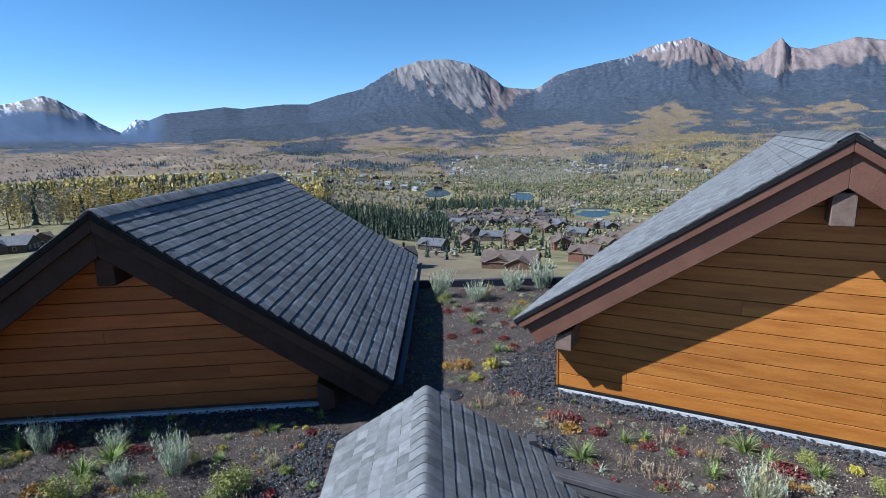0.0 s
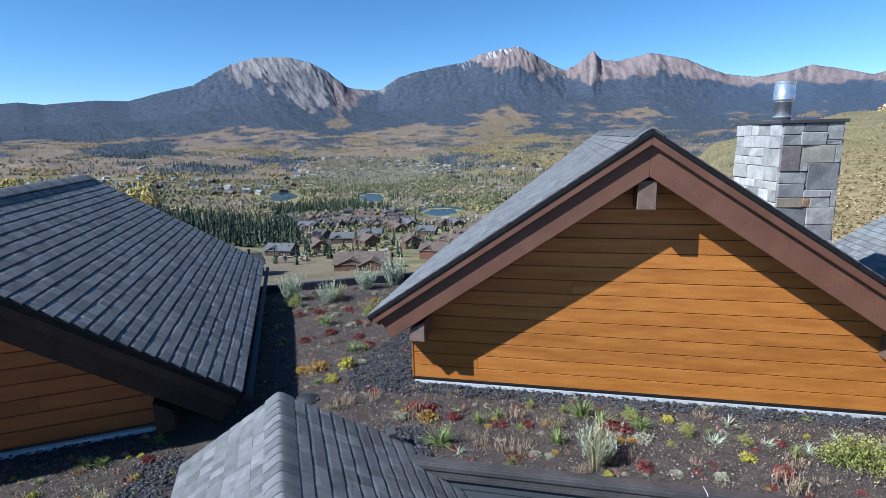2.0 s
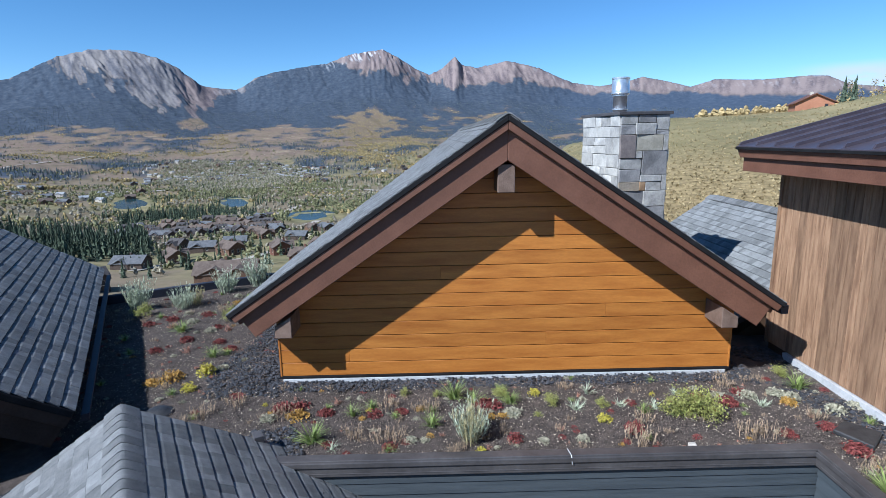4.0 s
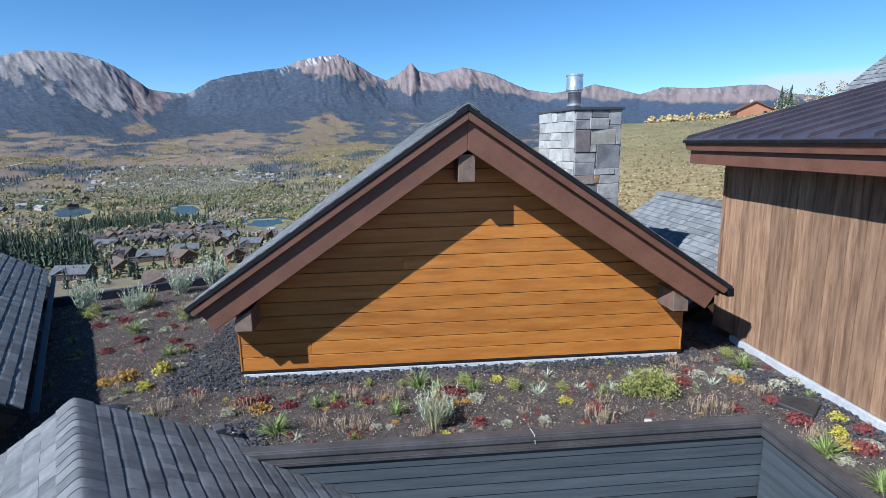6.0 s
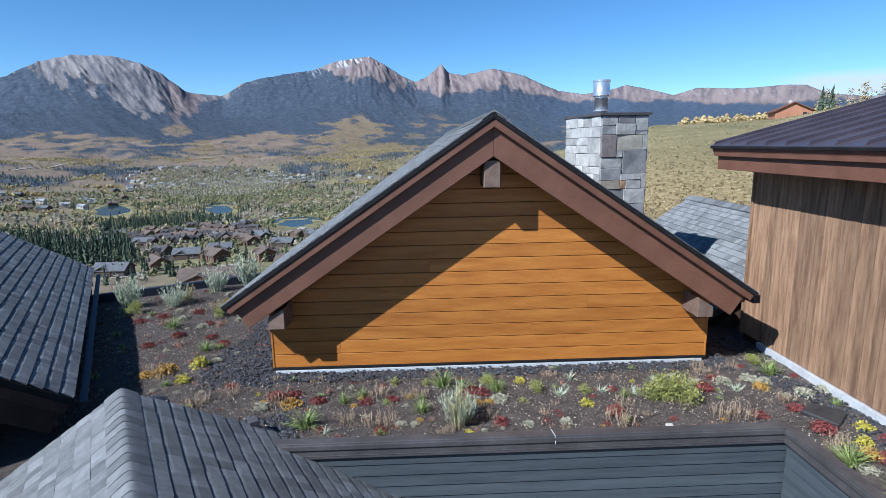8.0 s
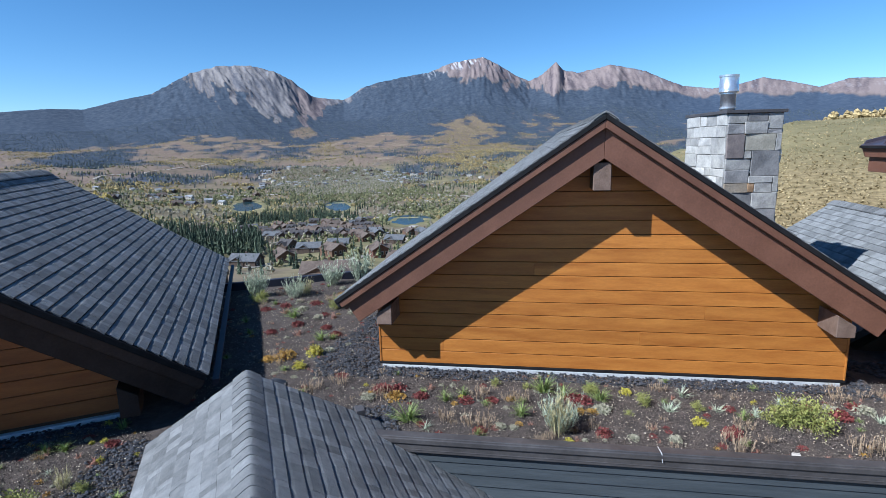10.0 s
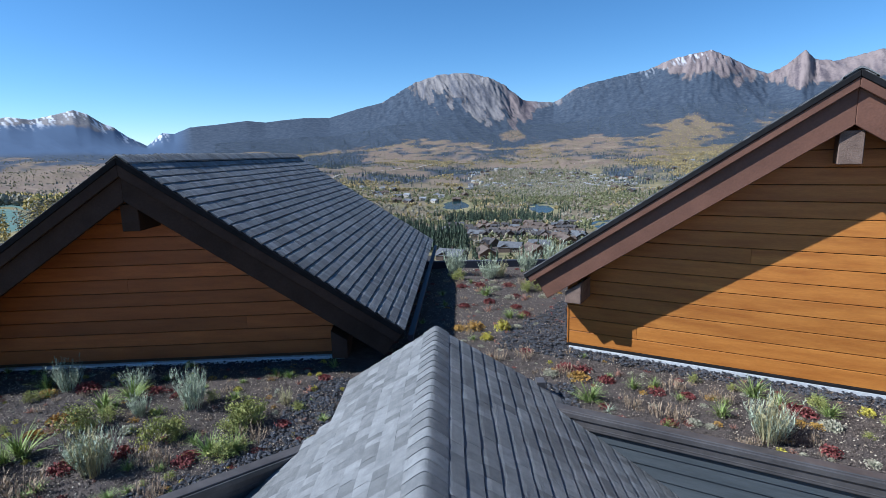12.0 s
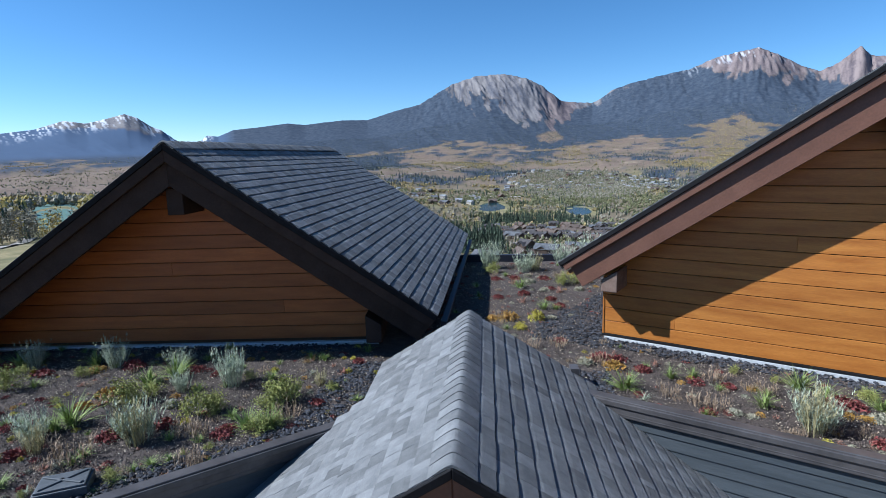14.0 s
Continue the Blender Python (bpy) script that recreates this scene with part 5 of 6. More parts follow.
stand("far_woods", "far olive scrub on the hills", -78, 44, 1450, 3400, 11000, 4, 9, LEAFY_FAR, M["scrub"], 1.3, keep=patch(14, 240, 0.50), seed=14)
stand("far_woods", "far grey leafless woods on the hills", -78, 44, 1500, 3200, 9000, 5, 10, LEAFY_FAR, M["aspen_grey"], 1.2, keep=patch(15, 240, 0.52), seed=15)
stand("far_woods", "far dark conifer forest on the slopes", -78, 44, 1300, 3900, 100000, 8, 15, CON_FAR, M["conifer_haze"], 1.3, keep=lambda az, r, u: (conifer_cover(az, r) > u) & ((az > -53) | (r < 2750)), seed=16)

# sagebrush hillside
M["sage_tuft"] = mat("dry_sagebrush", (0.19, 0.150, 0.078), (0.40, 0.32, 0.175), 0.4, 0.9, 0, 3, vary="island", amount=0.4, spec=0.15)


def tuft_template(seed):
    rnd = random.Random(seed)
    v, t = [], []
    for k in range(5):
        a = rnd.uniform(0, 6.28)
        c = np.array((0.5 * math.cos(a) * rnd.random(), 0.5 * math.sin(a) * rnd.random(), rnd.uniform(0.1, 0.7)))
        b = len(v)
        for q in range(4):
            v.append(tuple(c + np.array([rnd.uniform(-1, 1), rnd.uniform(-1, 1), rnd.uniform(-1, 0.8)]) * 0.34))
        t += [(b, b + 1, b + 2), (b, b + 2, b + 3)]
    return np.array(v), np.array(t)


M["straw_brush"] = mat("straw_coloured_brush", (0.28, 0.21, 0.095), (0.44, 0.345, 0.18), 0.4, 0.9, 0, 3, vary="island", amount=0.3, spec=0.15)
stand("sagebrush", "dry tan sagebrush tufts over the hillside", 7, 48, 24, 210, 46000, 0.28, 0.66, [tuft_template(s) for s in range(40, 44)], M["sage_tuft"], 0.95, seed=17)
stand("hilltop_trees", "golden and grey aspens along the hill crest", 35.8, 44, 205, 245, 46, 5, 9.0, LEAFY, M["aspen_far"], seed=18)
stand("hilltop_trees", "straw-coloured brush along the hill crest", 25, 44, 196, 240, 520, 1.5, 4.0, LEAFY_MID, M["straw_brush"], 1.15, seed=19)
stand("hilltop_trees", "dark conifers beside the hilltop cabin", 36.0, 38, 190, 205, 7, 7, 10, CON, M["conifer"], seed=20)


# ---------------------------------------------------------------- houses in the valley
WALLS = [mat("brown_log_wall", (0.09, 0.05, 0.03), (0.14, 0.08, 0.05), 1, 0.8, 0.1, 8), mat("red_brown_wall", (0.12, 0.052, 0.034), (0.165, 0.075, 0.05), 1, 0.8, 0.1, 8),
         mat("dark_wood_wall", (0.05, 0.035, 0.028), (0.08, 0.055, 0.042), 1, 0.8, 0.1, 8), mat("cream_wall", (0.42, 0.38, 0.32), (0.5, 0.46, 0.4), 1, 0.8, 0.1, 8)]
ROOFS = [mat("brown_roof", (0.085, 0.062, 0.05), (0.13, 0.10, 0.082), 0.6, 0.9, 0.1, 6), mat("slate_grey_roof", (0.075, 0.08, 0.09), (0.12, 0.125, 0.135), 0.6, 0.85, 0.1, 6),
         mat("dark_roof", (0.045, 0.04, 0.042), (0.07, 0.065, 0.065), 0.6, 0.85, 0.1, 6), mat("pale_grey_roof", (0.22, 0.23, 0.24), (0.3, 0.31, 0.32), 0.6, 0.8, 0.1, 6)]
M["glass"] = mat("dark_window_glass", (0.02, 0.025, 0.03), (0.035, 0.04, 0.05), 1, 0.1, 0, 5)
M["frame_white"] = mat("pale_window_trim", (0.4, 0.36, 0.3), (0.5, 0.46, 0.4), 2, 0.7, 0, 5)


def gable_roof(w, d, h, rise, over, shift=(0, 0), turn=False, thick=0.25):
    bm = bmesh.new()
    for s in (-1, 1):
        a = [(0, -d / 2 - over, h + rise), (0, d / 2 + over, h + rise), (s * (w / 2 + over), d / 2 + over, h - rise * over * 2 / w), (s * (w / 2 + over), -d / 2 - over, h - rise * over * 2 / w)]
        if turn:
            a = [(y, x, z) for x, y, z in a]
        add_prism(bm, [(x + shift[0], y + shift[1], z) for x, y, z in a], (0, 0, thick))
    return bm


def wall_block(w, d, h, rise, shift=(0, 0), turn=False):
    bm = bmesh.new()
    a = [(-w / 2, -d / 2, -3), (w / 2, -d / 2, -3), (w / 2, -d / 2, h), (0, -d / 2, h + rise), (-w / 2, -d / 2, h)]
    dep = Vector((0, d, 0))
    if turn:
        a = [(y, x, z) for x, y, z in a]
        dep = Vector((d, 0, 0))
    add_prism(bm, [(x + shift[0], y + shift[1], z) for x, y, z in a], dep)
    return bm


def valley_house(name, label, w, d, h, rise, wall_m, roof_m, wings=1, chimney_on=True):
    ob = holder(name, label, "house", group="houses in the valley")
    part("wall", wall_block(w, d, h, rise), wall_m, ob)
    part("roof", gable_roof(w, d, h, rise, 0.7), roof_m, ob)
    for k in range(wings):
        s = (w * 0.1 * (1 if k == 0 else -1), d * (0.18 if k == 0 else -0.22))
        part("wing_wall", wall_block(d * 0.5, w * 1.25, h * 0.9, rise * 0.75, s, True), wall_m, ob)
        part("wing_roof", gable_roof(d * 0.5, w * 1.25, h * 0.9, rise * 0.75, 0.6, s, True), roof_m, ob)
    for x in (-w * 0.27, w * 0.05, w * 0.3):
        win = part("window", box_bm(x - 0.75, x + 0.75, -d / 2 - 0.06, -d / 2 + 0.02, h * 0.42, h * 0.82), M["frame_white"], ob)
        part("pane", box_bm(x - 0.6, x + 0.6, -d / 2 - 0.1, -d / 2 - 0.03, h * 0.46, h * 0.78), M["glass"], win)
    for y in (-d * 0.2, d * 0.2):
        win = part("window", box_bm(-w / 2 - 0.06, -w / 2 + 0.02, y - 0.75, y + 0.75, h * 0.42, h * 0.82), M["frame_white"], ob)
        part("pane", box_bm(-w / 2 - 0.1, -w / 2 - 0.03, y - 0.6, y + 0.6, h * 0.46, h * 0.78), M["glass"], win)
    part("door", box_bm(w * 0.16, w * 0.16 + 1.0, -d / 2 - 0.08, -d / 2 + 0.02, 0.0, 2.1), M["glass"], ob)
    if chimney_on:
        part("chimney", box_bm(w * 0.18, w * 0.18 + 0.9, 0.5, 1.4, h, h + rise + 1.0), wall_m, ob)
    return ob


KINDS = [
    valley_house("valley_house", "brown log house with a brown shingle roof", 11, 15, 5.0, 3.2, WALLS[0], ROOFS[0]),
    valley_house("valley_house", "red-brown house with a brown roof", 10, 13, 5.5, 3.0, WALLS[1], ROOFS[0]),
    valley_house("valley_house", "dark wooden house with a slate grey roof", 11, 16, 4.6, 3.0, WALLS[2], ROOFS[1]),
    valley_house("valley_house", "dark wooden house with a dark roof", 10, 12, 5.2, 3.4, WALLS[2], ROOFS[2], 2),
    valley_house("valley_house", "long brown lodge with a wide brown roof", 13, 22, 4.2, 3.4, WALLS[0], ROOFS[0], 2),
    valley_house("valley_house", "cream house with a pale grey roof", 9, 12, 5.0, 2.6, WALLS[3], ROOFS[3], 1, False),
]
USED = set()


def put_house(kind, az, r, turn, size=1.0):
    p = spot(az, r)
    m = pose(p.x, p.y, p.z - 0.2, 0, 0, turn - az) @ Matrix.Scale(size, 4)
    if kind not in USED:
        USED.add(kind)
        KINDS[kind].matrix_world = m
        return KINDS[kind]
    ob = copy_thing(KINDS[kind], m)
    ob.scale = (size, size, size)
    return ob


NEAR_HOUSES = [(4, -21.6, 172, 78), (3, -33.6, 175, 20), (2, -29.9, 250, 60), (0, -26.3, 262, 15), (2, -23.6, 300, 75), (0, -21.2, 270, 30), (2, -20.6, 330, 80), (1, -16.4, 245, 10),
               (1, -13.9, 200, 70), (0, -12.0, 255, 40), (2, -14.6, 340, 65), (0, -17.8, 370, 20), (3, -25.8, 330, 40), (0, -10.5, 300, 75), (2, -67.6, 235, 60), (0, -66.2, 255, 20), (3, -69.5, 250, 75)]
for q in NEAR_HOUSES:
    put_house(*q, 0.78)
hr = random.Random(33)
for row, (r, a0, a1, step_deg) in enumerate(((440, -31, -14, 1.2), (475, -30.5, -12.5, 1.05), (510, -30.5, -14, 1.0), (545, -30, -16.5, 1.0), (580, -29, -17, 1.2), (405, -20, -11, 1.7))):
    a = a0
    while a < a1:
        if hr.random() < 0.82 and not (a > -16.5 and 410 < r < 600):
            put_house(hr.choice((0, 0, 3, 3, 1, 2)), a + hr.uniform(-0.25, 0.25), r + hr.uniform(-12, 12), hr.choice((10, 25, 60, 80, 100)), hr.uniform(0.62, 0.8))
        a += step_deg
for k in range(120):
    put_house(hr.choice((5, 5, 2, 0)), hr.uniform(-28, -11), hr.uniform(1300, 1850), hr.uniform(0, 180), 0.9)
for k in range(26):
    put_house(hr.choice((5, 5, 2, 0)), hr.uniform(-48, -28), hr.uniform(900, 1350), hr.uniform(0, 180))
for k in range(36):
    put_house(hr.choice((5, 2, 0, 3)), hr.uniform(-12, 8), hr.uniform(1000, 2300), hr.uniform(0, 180))

# cabin on the crest of the hill
M["cabin"] = mat("orange_brown_cabin_wall", (0.30, 0.13, 0.07), (0.38, 0.175, 0.10), 0.5, 0.7, 0.1, 5)
cab = holder("hilltop_cabin", "orange-brown gabled cabin on the hill crest", "house", pose(spot(34.0, 185).x, spot(34.0, 185).y, CZ + 185 * math.tan(radians(1.7)), 0, 0, -34 + 12))
part("wall", wall_block(9.0, 9.0, 1.7, 2.2), M["cabin"], cab)
part("roof", gable_roof(9.0, 9.0, 1.7, 2.2, 0.6), M["trim"], cab)
part("chimney", box_bm(-0.6, 0.1, -1, -0.2, 3, 4.7), WALLS[3], cab)
win = part("window", box_bm(2.2, 3.0, -4.58, -4.48, 0.4, 1.3), M["glass"], cab)


# ---------------------------------------------------------------- gravel and soil crumbs
def rock_template(seed):
    rnd = random.Random(seed)
    n = rnd.choice((5, 6))
    v = [(rnd.uniform(-0.1, 0.1), rnd.uniform(-0.1, 0.1), rnd.uniform(0.3, 0.45)), (0, 0, -0.35)]
    for i in range(n):
        a, q = 2 * math.pi * (i + rnd.uniform(-0.3, 0.3)) / n, rnd.uniform(0.38, 0.62)
        v.append((q * math.cos(a), q * math.sin(a), rnd.uniform(-0.12, 0.2)))
    t = []
    for i in range(n):
        j = (i + 1) % n
        t += [(0, 2 + i, 2 + j), (1, 2 + j, 2 + i)]
    return np.array(v), np.array(t)


ROCKS = [rock_template(s) for s in range(5)]
CRUMB = [(np.array([(0.5, 0, 0), (-0.4, 0.4, 0), (-0.3, -0.45, 0), (0.05, 0, 0.55)]), np.array([(0, 1, 3), (1, 2, 3), (2, 0, 3)]))]


def in_poly(poly, x, y):
    c = np.zeros(len(x), bool)
    for i in range(len(poly)):
        (x0, y0), (x1, y1) = poly[i], poly[i - 1]
        if y0 != y1:
            c ^= ((y0 > y) != (y1 > y)) & (x < (x1 - x0) * (y - y0) / (y1 - y0) + x0)
    return c


def scatter_poly(poly, per_m2, s0, s1, templates, seed, ragged=0.0, zlift=0.0):
    g = np.random.default_rng(seed)
    p = np.array(poly)
    (x0, y0), (x1, y1) = p.min(0) - ragged, p.max(0) + ragged
    n = int(per_m2 * (x1 - x0) * (y1 - y0))
    x, y = g.uniform(x0, x1, n), g.uniform(y0, y1, n)
    jx, jy = (fbm(x * 4, y * 4, 5, 3) - 0.5) * ragged * 4, (fbm(x * 4, y * 4, 15, 3) - 0.5) * ragged * 4
    k = in_poly(poly, x + jx, y + jy)
    x, y = x[k], y[k]
    s = g.uniform(s0, s1, len(x))
    z = SOIL + zlift + g.uniform(-0.01, 0.03, len(x))
    return np.stack([x, y, z, s, s * g.uniform(0.7, 1.0, len(x)), g.uniform(0, 6.28, len(x)), g.integers(0, len(templates), len(x))], -1)


BEDS = [
    [(-0.05, -0.36), (6.5, -0.34), (6.5, -0.02), (-0.05, -0.02)],
    [(-0.95, -0.45), (0.02, -0.45), (0.02, 3.2), (-0.75, 3.2), (-1.0, 1.2), (-1.15, 0.2)],
    [(6.45, -0.5), (7.1, -0.45), (7.45, -1.2), (7.45, -8.0), (7.08, -8.0), (7.05, -1.5), (6.75, -0.75), (6.6, 0.9), (7.48, 0.9), (7.48, -0.1), (6.42, 0.9)],
    [(0.0, -1.35), (0.45, -1.30), (0.75, -1.72), (0.75, -2.02), (0.20, -2.04), (0.05, -1.8)],
    [(0.6, -1.95), (6.3, -1.93), (6.3, -2.05), (0.6, -2.05)],
    [(-2.55, -2.55), (-2.2, -2.45), (-1.0, -2.0), (-1.2, -2.75), (-1.85, -3.05), (-1.30, -3.75), (-1.75, -4.35), (-2.15, -3.65)],
    [(-1.75, -4.1), (-1.42, -3.95), (-3.4, -8.9), (-3.75, -8.9)],
    [(-0.4, -1.95), (0.25, -1.6), (0.2, -1.9), (-0.5, -2.3)],
    [(-7.5, -4.65), (-2.75, -1.9), (-2.5, -2.15), (-7.3, -4.95)],
]
rocks = np.concatenate([scatter_poly(b, 1150 if i != 2 else 900, 0.028, 0.062, ROCKS, 50 + i, 0.05 if i not in (4,) else 0.02) for i, b in enumerate(BEDS)])
tagged(scatter("lava_gravel", ROCKS, rocks, M["lava"]), "strip of black lava gravel along walls and edges", "gravel", kind="stuff")
FRONT = [(0.3, -2.0), (6.3, -2.0), (7.0, -4.5), (7.45, -4.5), (7.4, 0.3), (6.5, 0.0), (-0.2, -0.2), (-1.2, 5.5), (-4.8, 3.8), (-2.4, -1.5), (-0.6, -2.1)]
LEFTBED = [(-1.4, -3.9), (-2.2, -2.3), (-2.9, -2.1), (-7.6, -4.9), (-7.6, -6.5), (-3.4, -8.5), (-2.3, -6.0)]
tagged(scatter("soil_crumbs", CRUMB, np.concatenate([scatter_poly(FRONT, 2200, 0.008, 0.024, CRUMB, 71), scatter_poly(LEFTBED, 2200, 0.008, 0.024, CRUMB, 72)]), M["grain"]), "loose dark crumbs of porous soil", "soil", kind="stuff")
M["pale_crumb"] = mat("pale_dry_litter", (0.30, 0.25, 0.18), (0.45, 0.40, 0.32), 30, 0.9, 0.1, 90, vary="island", amount=0.4)
tagged(scatter("dry_litter", CRUMB, np.concatenate([scatter_poly(FRONT, 210, 0.010, 0.026, CRUMB, 73), scatter_poly(LEFTBED, 430, 0.010, 0.024, CRUMB, 74)]), M["pale_crumb"]), "scattered pale dry plant litter", "litter", kind="stuff")


# ---------------------------------------------------------------- plants
def blade(bm, base, az, length, lean, width, rnd, droop=0.5, segs=3):
    """One bent, tapering blade."""
    p = Vector(base)
    side = Vector((-math.sin(az), math.cos(az), 0)) * width / 2
    prev = None
    ang = lean
    for k in range(segs + 1):
        w = 1 - k / segs * 0.92
        a, b = bm.verts.new(p - side * w), bm.verts.new(p + side * w)
        if prev:
            bm.faces.new((prev[0], prev[1], b, a))
        prev = (a, b)
        p = p + Vector((math.cos(az) * math.sin(ang), math.sin(az) * math.sin(ang), math.cos(ang))) * (length / segs)
        ang += droop / segs * rnd.uniform(0.6, 1.4)


def leaf(bm, c, s, rnd):
    """A small folded leaf."""
    n = Vector((rnd.uniform(-1, 1), rnd.uniform(-1, 1), rnd.uniform(0.1, 1))).normalized()
    a = n.orthogonal().normalized() * s
    b = n.cross(a)
    v = [bm.verts.new(c + q) for q in (-a, -b * 0.5 + n * s * 0.15, a, b * 0.5 + n * s * 0.15)]
    bm.faces.new((v[0], v[1], v[2]))
    bm.faces.new((v[0], v[2], v[3]))


def plant_grass(seed, n=70, length=0.24, width=0.012, spread=0.035, lean=(0.1, 1.1), droop=0.7):
    rnd = random.Random(seed)
    bm = bmesh.new()
    for _ in range(n):
        az, q = rnd.uniform(0, 6.283), spread * math.sqrt(rnd.random())
        blade(bm, (q * math.cos(az * 1.7), q * math.sin(az * 1.7), 0), az, length * rnd.uniform(0.55, 1.1), rnd.uniform(*lean), width, rnd, droop)
    return bm


def plant_stalks(seed, n=60, height=0.42, spread=0.09, leaves=9, leaf_size=0.016):
    """Upright thin stalks set with small narrow leaves."""
    rnd = random.Random(seed)
    bm = bmesh.new()
    for _ in range(n):
        az, q = rnd.uniform(0, 6.283), spread * math.sqrt(rnd.random())
        h, lean = height * rnd.uniform(0.5, 1.05), rnd.uniform(0.02, 0.42)
        base = Vector((q * math.cos(az), q * math.sin(az), 0))
        d = Vector((math.cos(az) * math.sin(lean), math.sin(az) * math.sin(lean), math.cos(lean)))
        blade(bm, base, az, h, lean, 0.006, rnd, 0.15, 2)
        for k in range(leaves):
            c = base + d * h * rnd.uniform(0.22, 1.0)
            blade(bm, c, rnd.uniform(0, 6.283), leaf_size * rnd.uniform(1.6, 3.2), rnd.uniform(0.3, 1.0), leaf_size * 0.42, rnd, 0.3, 1)
    return bm


def plant_mound(seed, n=170, radius=0.10, height=0.06, leaf_size=0.013, lumpy=0.2):
    """A low cushion of many small fleshy leaves, uneven in outline."""
    rnd = random.Random(seed)
    bm = bmesh.new()
    cs = [(rnd.uniform(-1, 1) * radius * lumpy, rnd.uniform(-1, 1) * radius * lumpy, rnd.uniform(0.55, 1.1)) for _ in range(6)]
    for _ in range(n):
        cx, cy, k = rnd.choice(cs)
        a, q = rnd.uniform(0, 6.283), math.sqrt(rnd.random())
        r = radius * 0.62 * k * q
        z = height * k * math.sqrt(max(0, 1 - q * q)) * rnd.uniform(0.6, 1.1)
        leaf(bm, Vector((cx + r * math.cos(a), cy + r * math.sin(a), z)), leaf_size * rnd.uniform(0.7, 1.4), rnd)
    return bm


def plant_bush(seed, n=420, radius=0.17, height=0.20, leaf_size=0.014):
    """A rounded bush: twigs from the base, leaves in clumps at their ends."""
    rnd = random.Random(seed)
    bm = bmesh.new()
    for _ in range(26):
        az, lean, h = rnd.uniform(0, 6.283), rnd.uniform(0.1, 1.15), height * rnd.uniform(0.7, 1.15)
        d = Vector((math.cos(az) * math.sin(lean), math.sin(az) * math.sin(lean), math.cos(lean)))
        blade(bm, (0, 0, 0), az, h, lean, 0.006, rnd, 0.1, 2)
        for _ in range(n // 26):
            leaf(bm, d * h * rnd.uniform(0.55, 1.08) + Vector((rnd.gauss(0, 1), rnd.gauss(0, 1), rnd.gauss(0, 1))) * 0.022, leaf_size * rnd.uniform(0.7, 1.5), rnd)
    return bm


def plant_meshes(fn, material, count, **kw):
    return [mesh_from(fn(100 + 7 * i + len(material), **kw), "plant", M[material]) for i in range(count)]


KIT = {
    "S": ("silver_shrub", "silvery sage with upright leafy stalks", "shrub", plant_meshes(plant_stalks, "silver", 3, n=80, height=0.40, spread=0.10, leaves=20, leaf_size=0.017)),
    "G": ("grass_tuft", "tuft of fresh green arching blades", "plant", plant_meshes(plant_grass, "green", 3, n=95, length=0.23, width=0.013)),
    "Q": ("rosette_plant", "pale green spiky rosette plant", "plant", plant_meshes(plant_grass, "silver", 2, n=38, length=0.13, width=0.015, lean=(0.6, 1.3), droop=0.2)),
    "B": ("olive_bush", "rounded olive green bush", "shrub", plant_meshes(plant_bush, "olive", 3, n=1000, leaf_size=0.0095)),
    "Y": ("yellow_stonecrop", "bright yellow stonecrop cushion", "plant", plant_meshes(plant_mound, "yellow", 3, n=280, leaf_size=0.0112, radius=0.11, height=0.075)),
    "O": ("orange_stonecrop", "orange autumn stonecrop cushion", "plant", plant_meshes(plant_mound, "orange", 3, n=260, leaf_size=0.0115, radius=0.14, height=0.06)),
    "R": ("red_stonecrop", "dark red stonecrop cushion", "plant", plant_meshes(plant_mound, "red", 3, n=330, leaf_size=0.0125, radius=0.13, height=0.055)),
    "T": ("dry_stonecrop", "low sprigs of pinkish tan dry stonecrop", "plant", plant_meshes(plant_stalks, "tan", 3, n=34, height=0.12, spread=0.10, leaves=7, leaf_size=0.013)),
    "W": ("pale_stonecrop", "whitish stonecrop cushion with dry heads", "plant", plant_meshes(plant_mound, "white", 3, n=320, leaf_size=0.0122, radius=0.11, height=0.055)),
    "P": ("pink_stonecrop", "pinkish drying stonecrop on dark soil", "plant", plant_meshes(plant_grass, "pink", 2, n=55, length=0.10, width=0.010, lean=(0.2, 1.1))),
    "D": ("dry_shrub", "straw-coloured dry shrub stalks", "shrub", plant_meshes(plant_stalks, "silver_dry", 2, n=70, height=0.36, spread=0.07, leaves=8, leaf_size=0.018)),
}
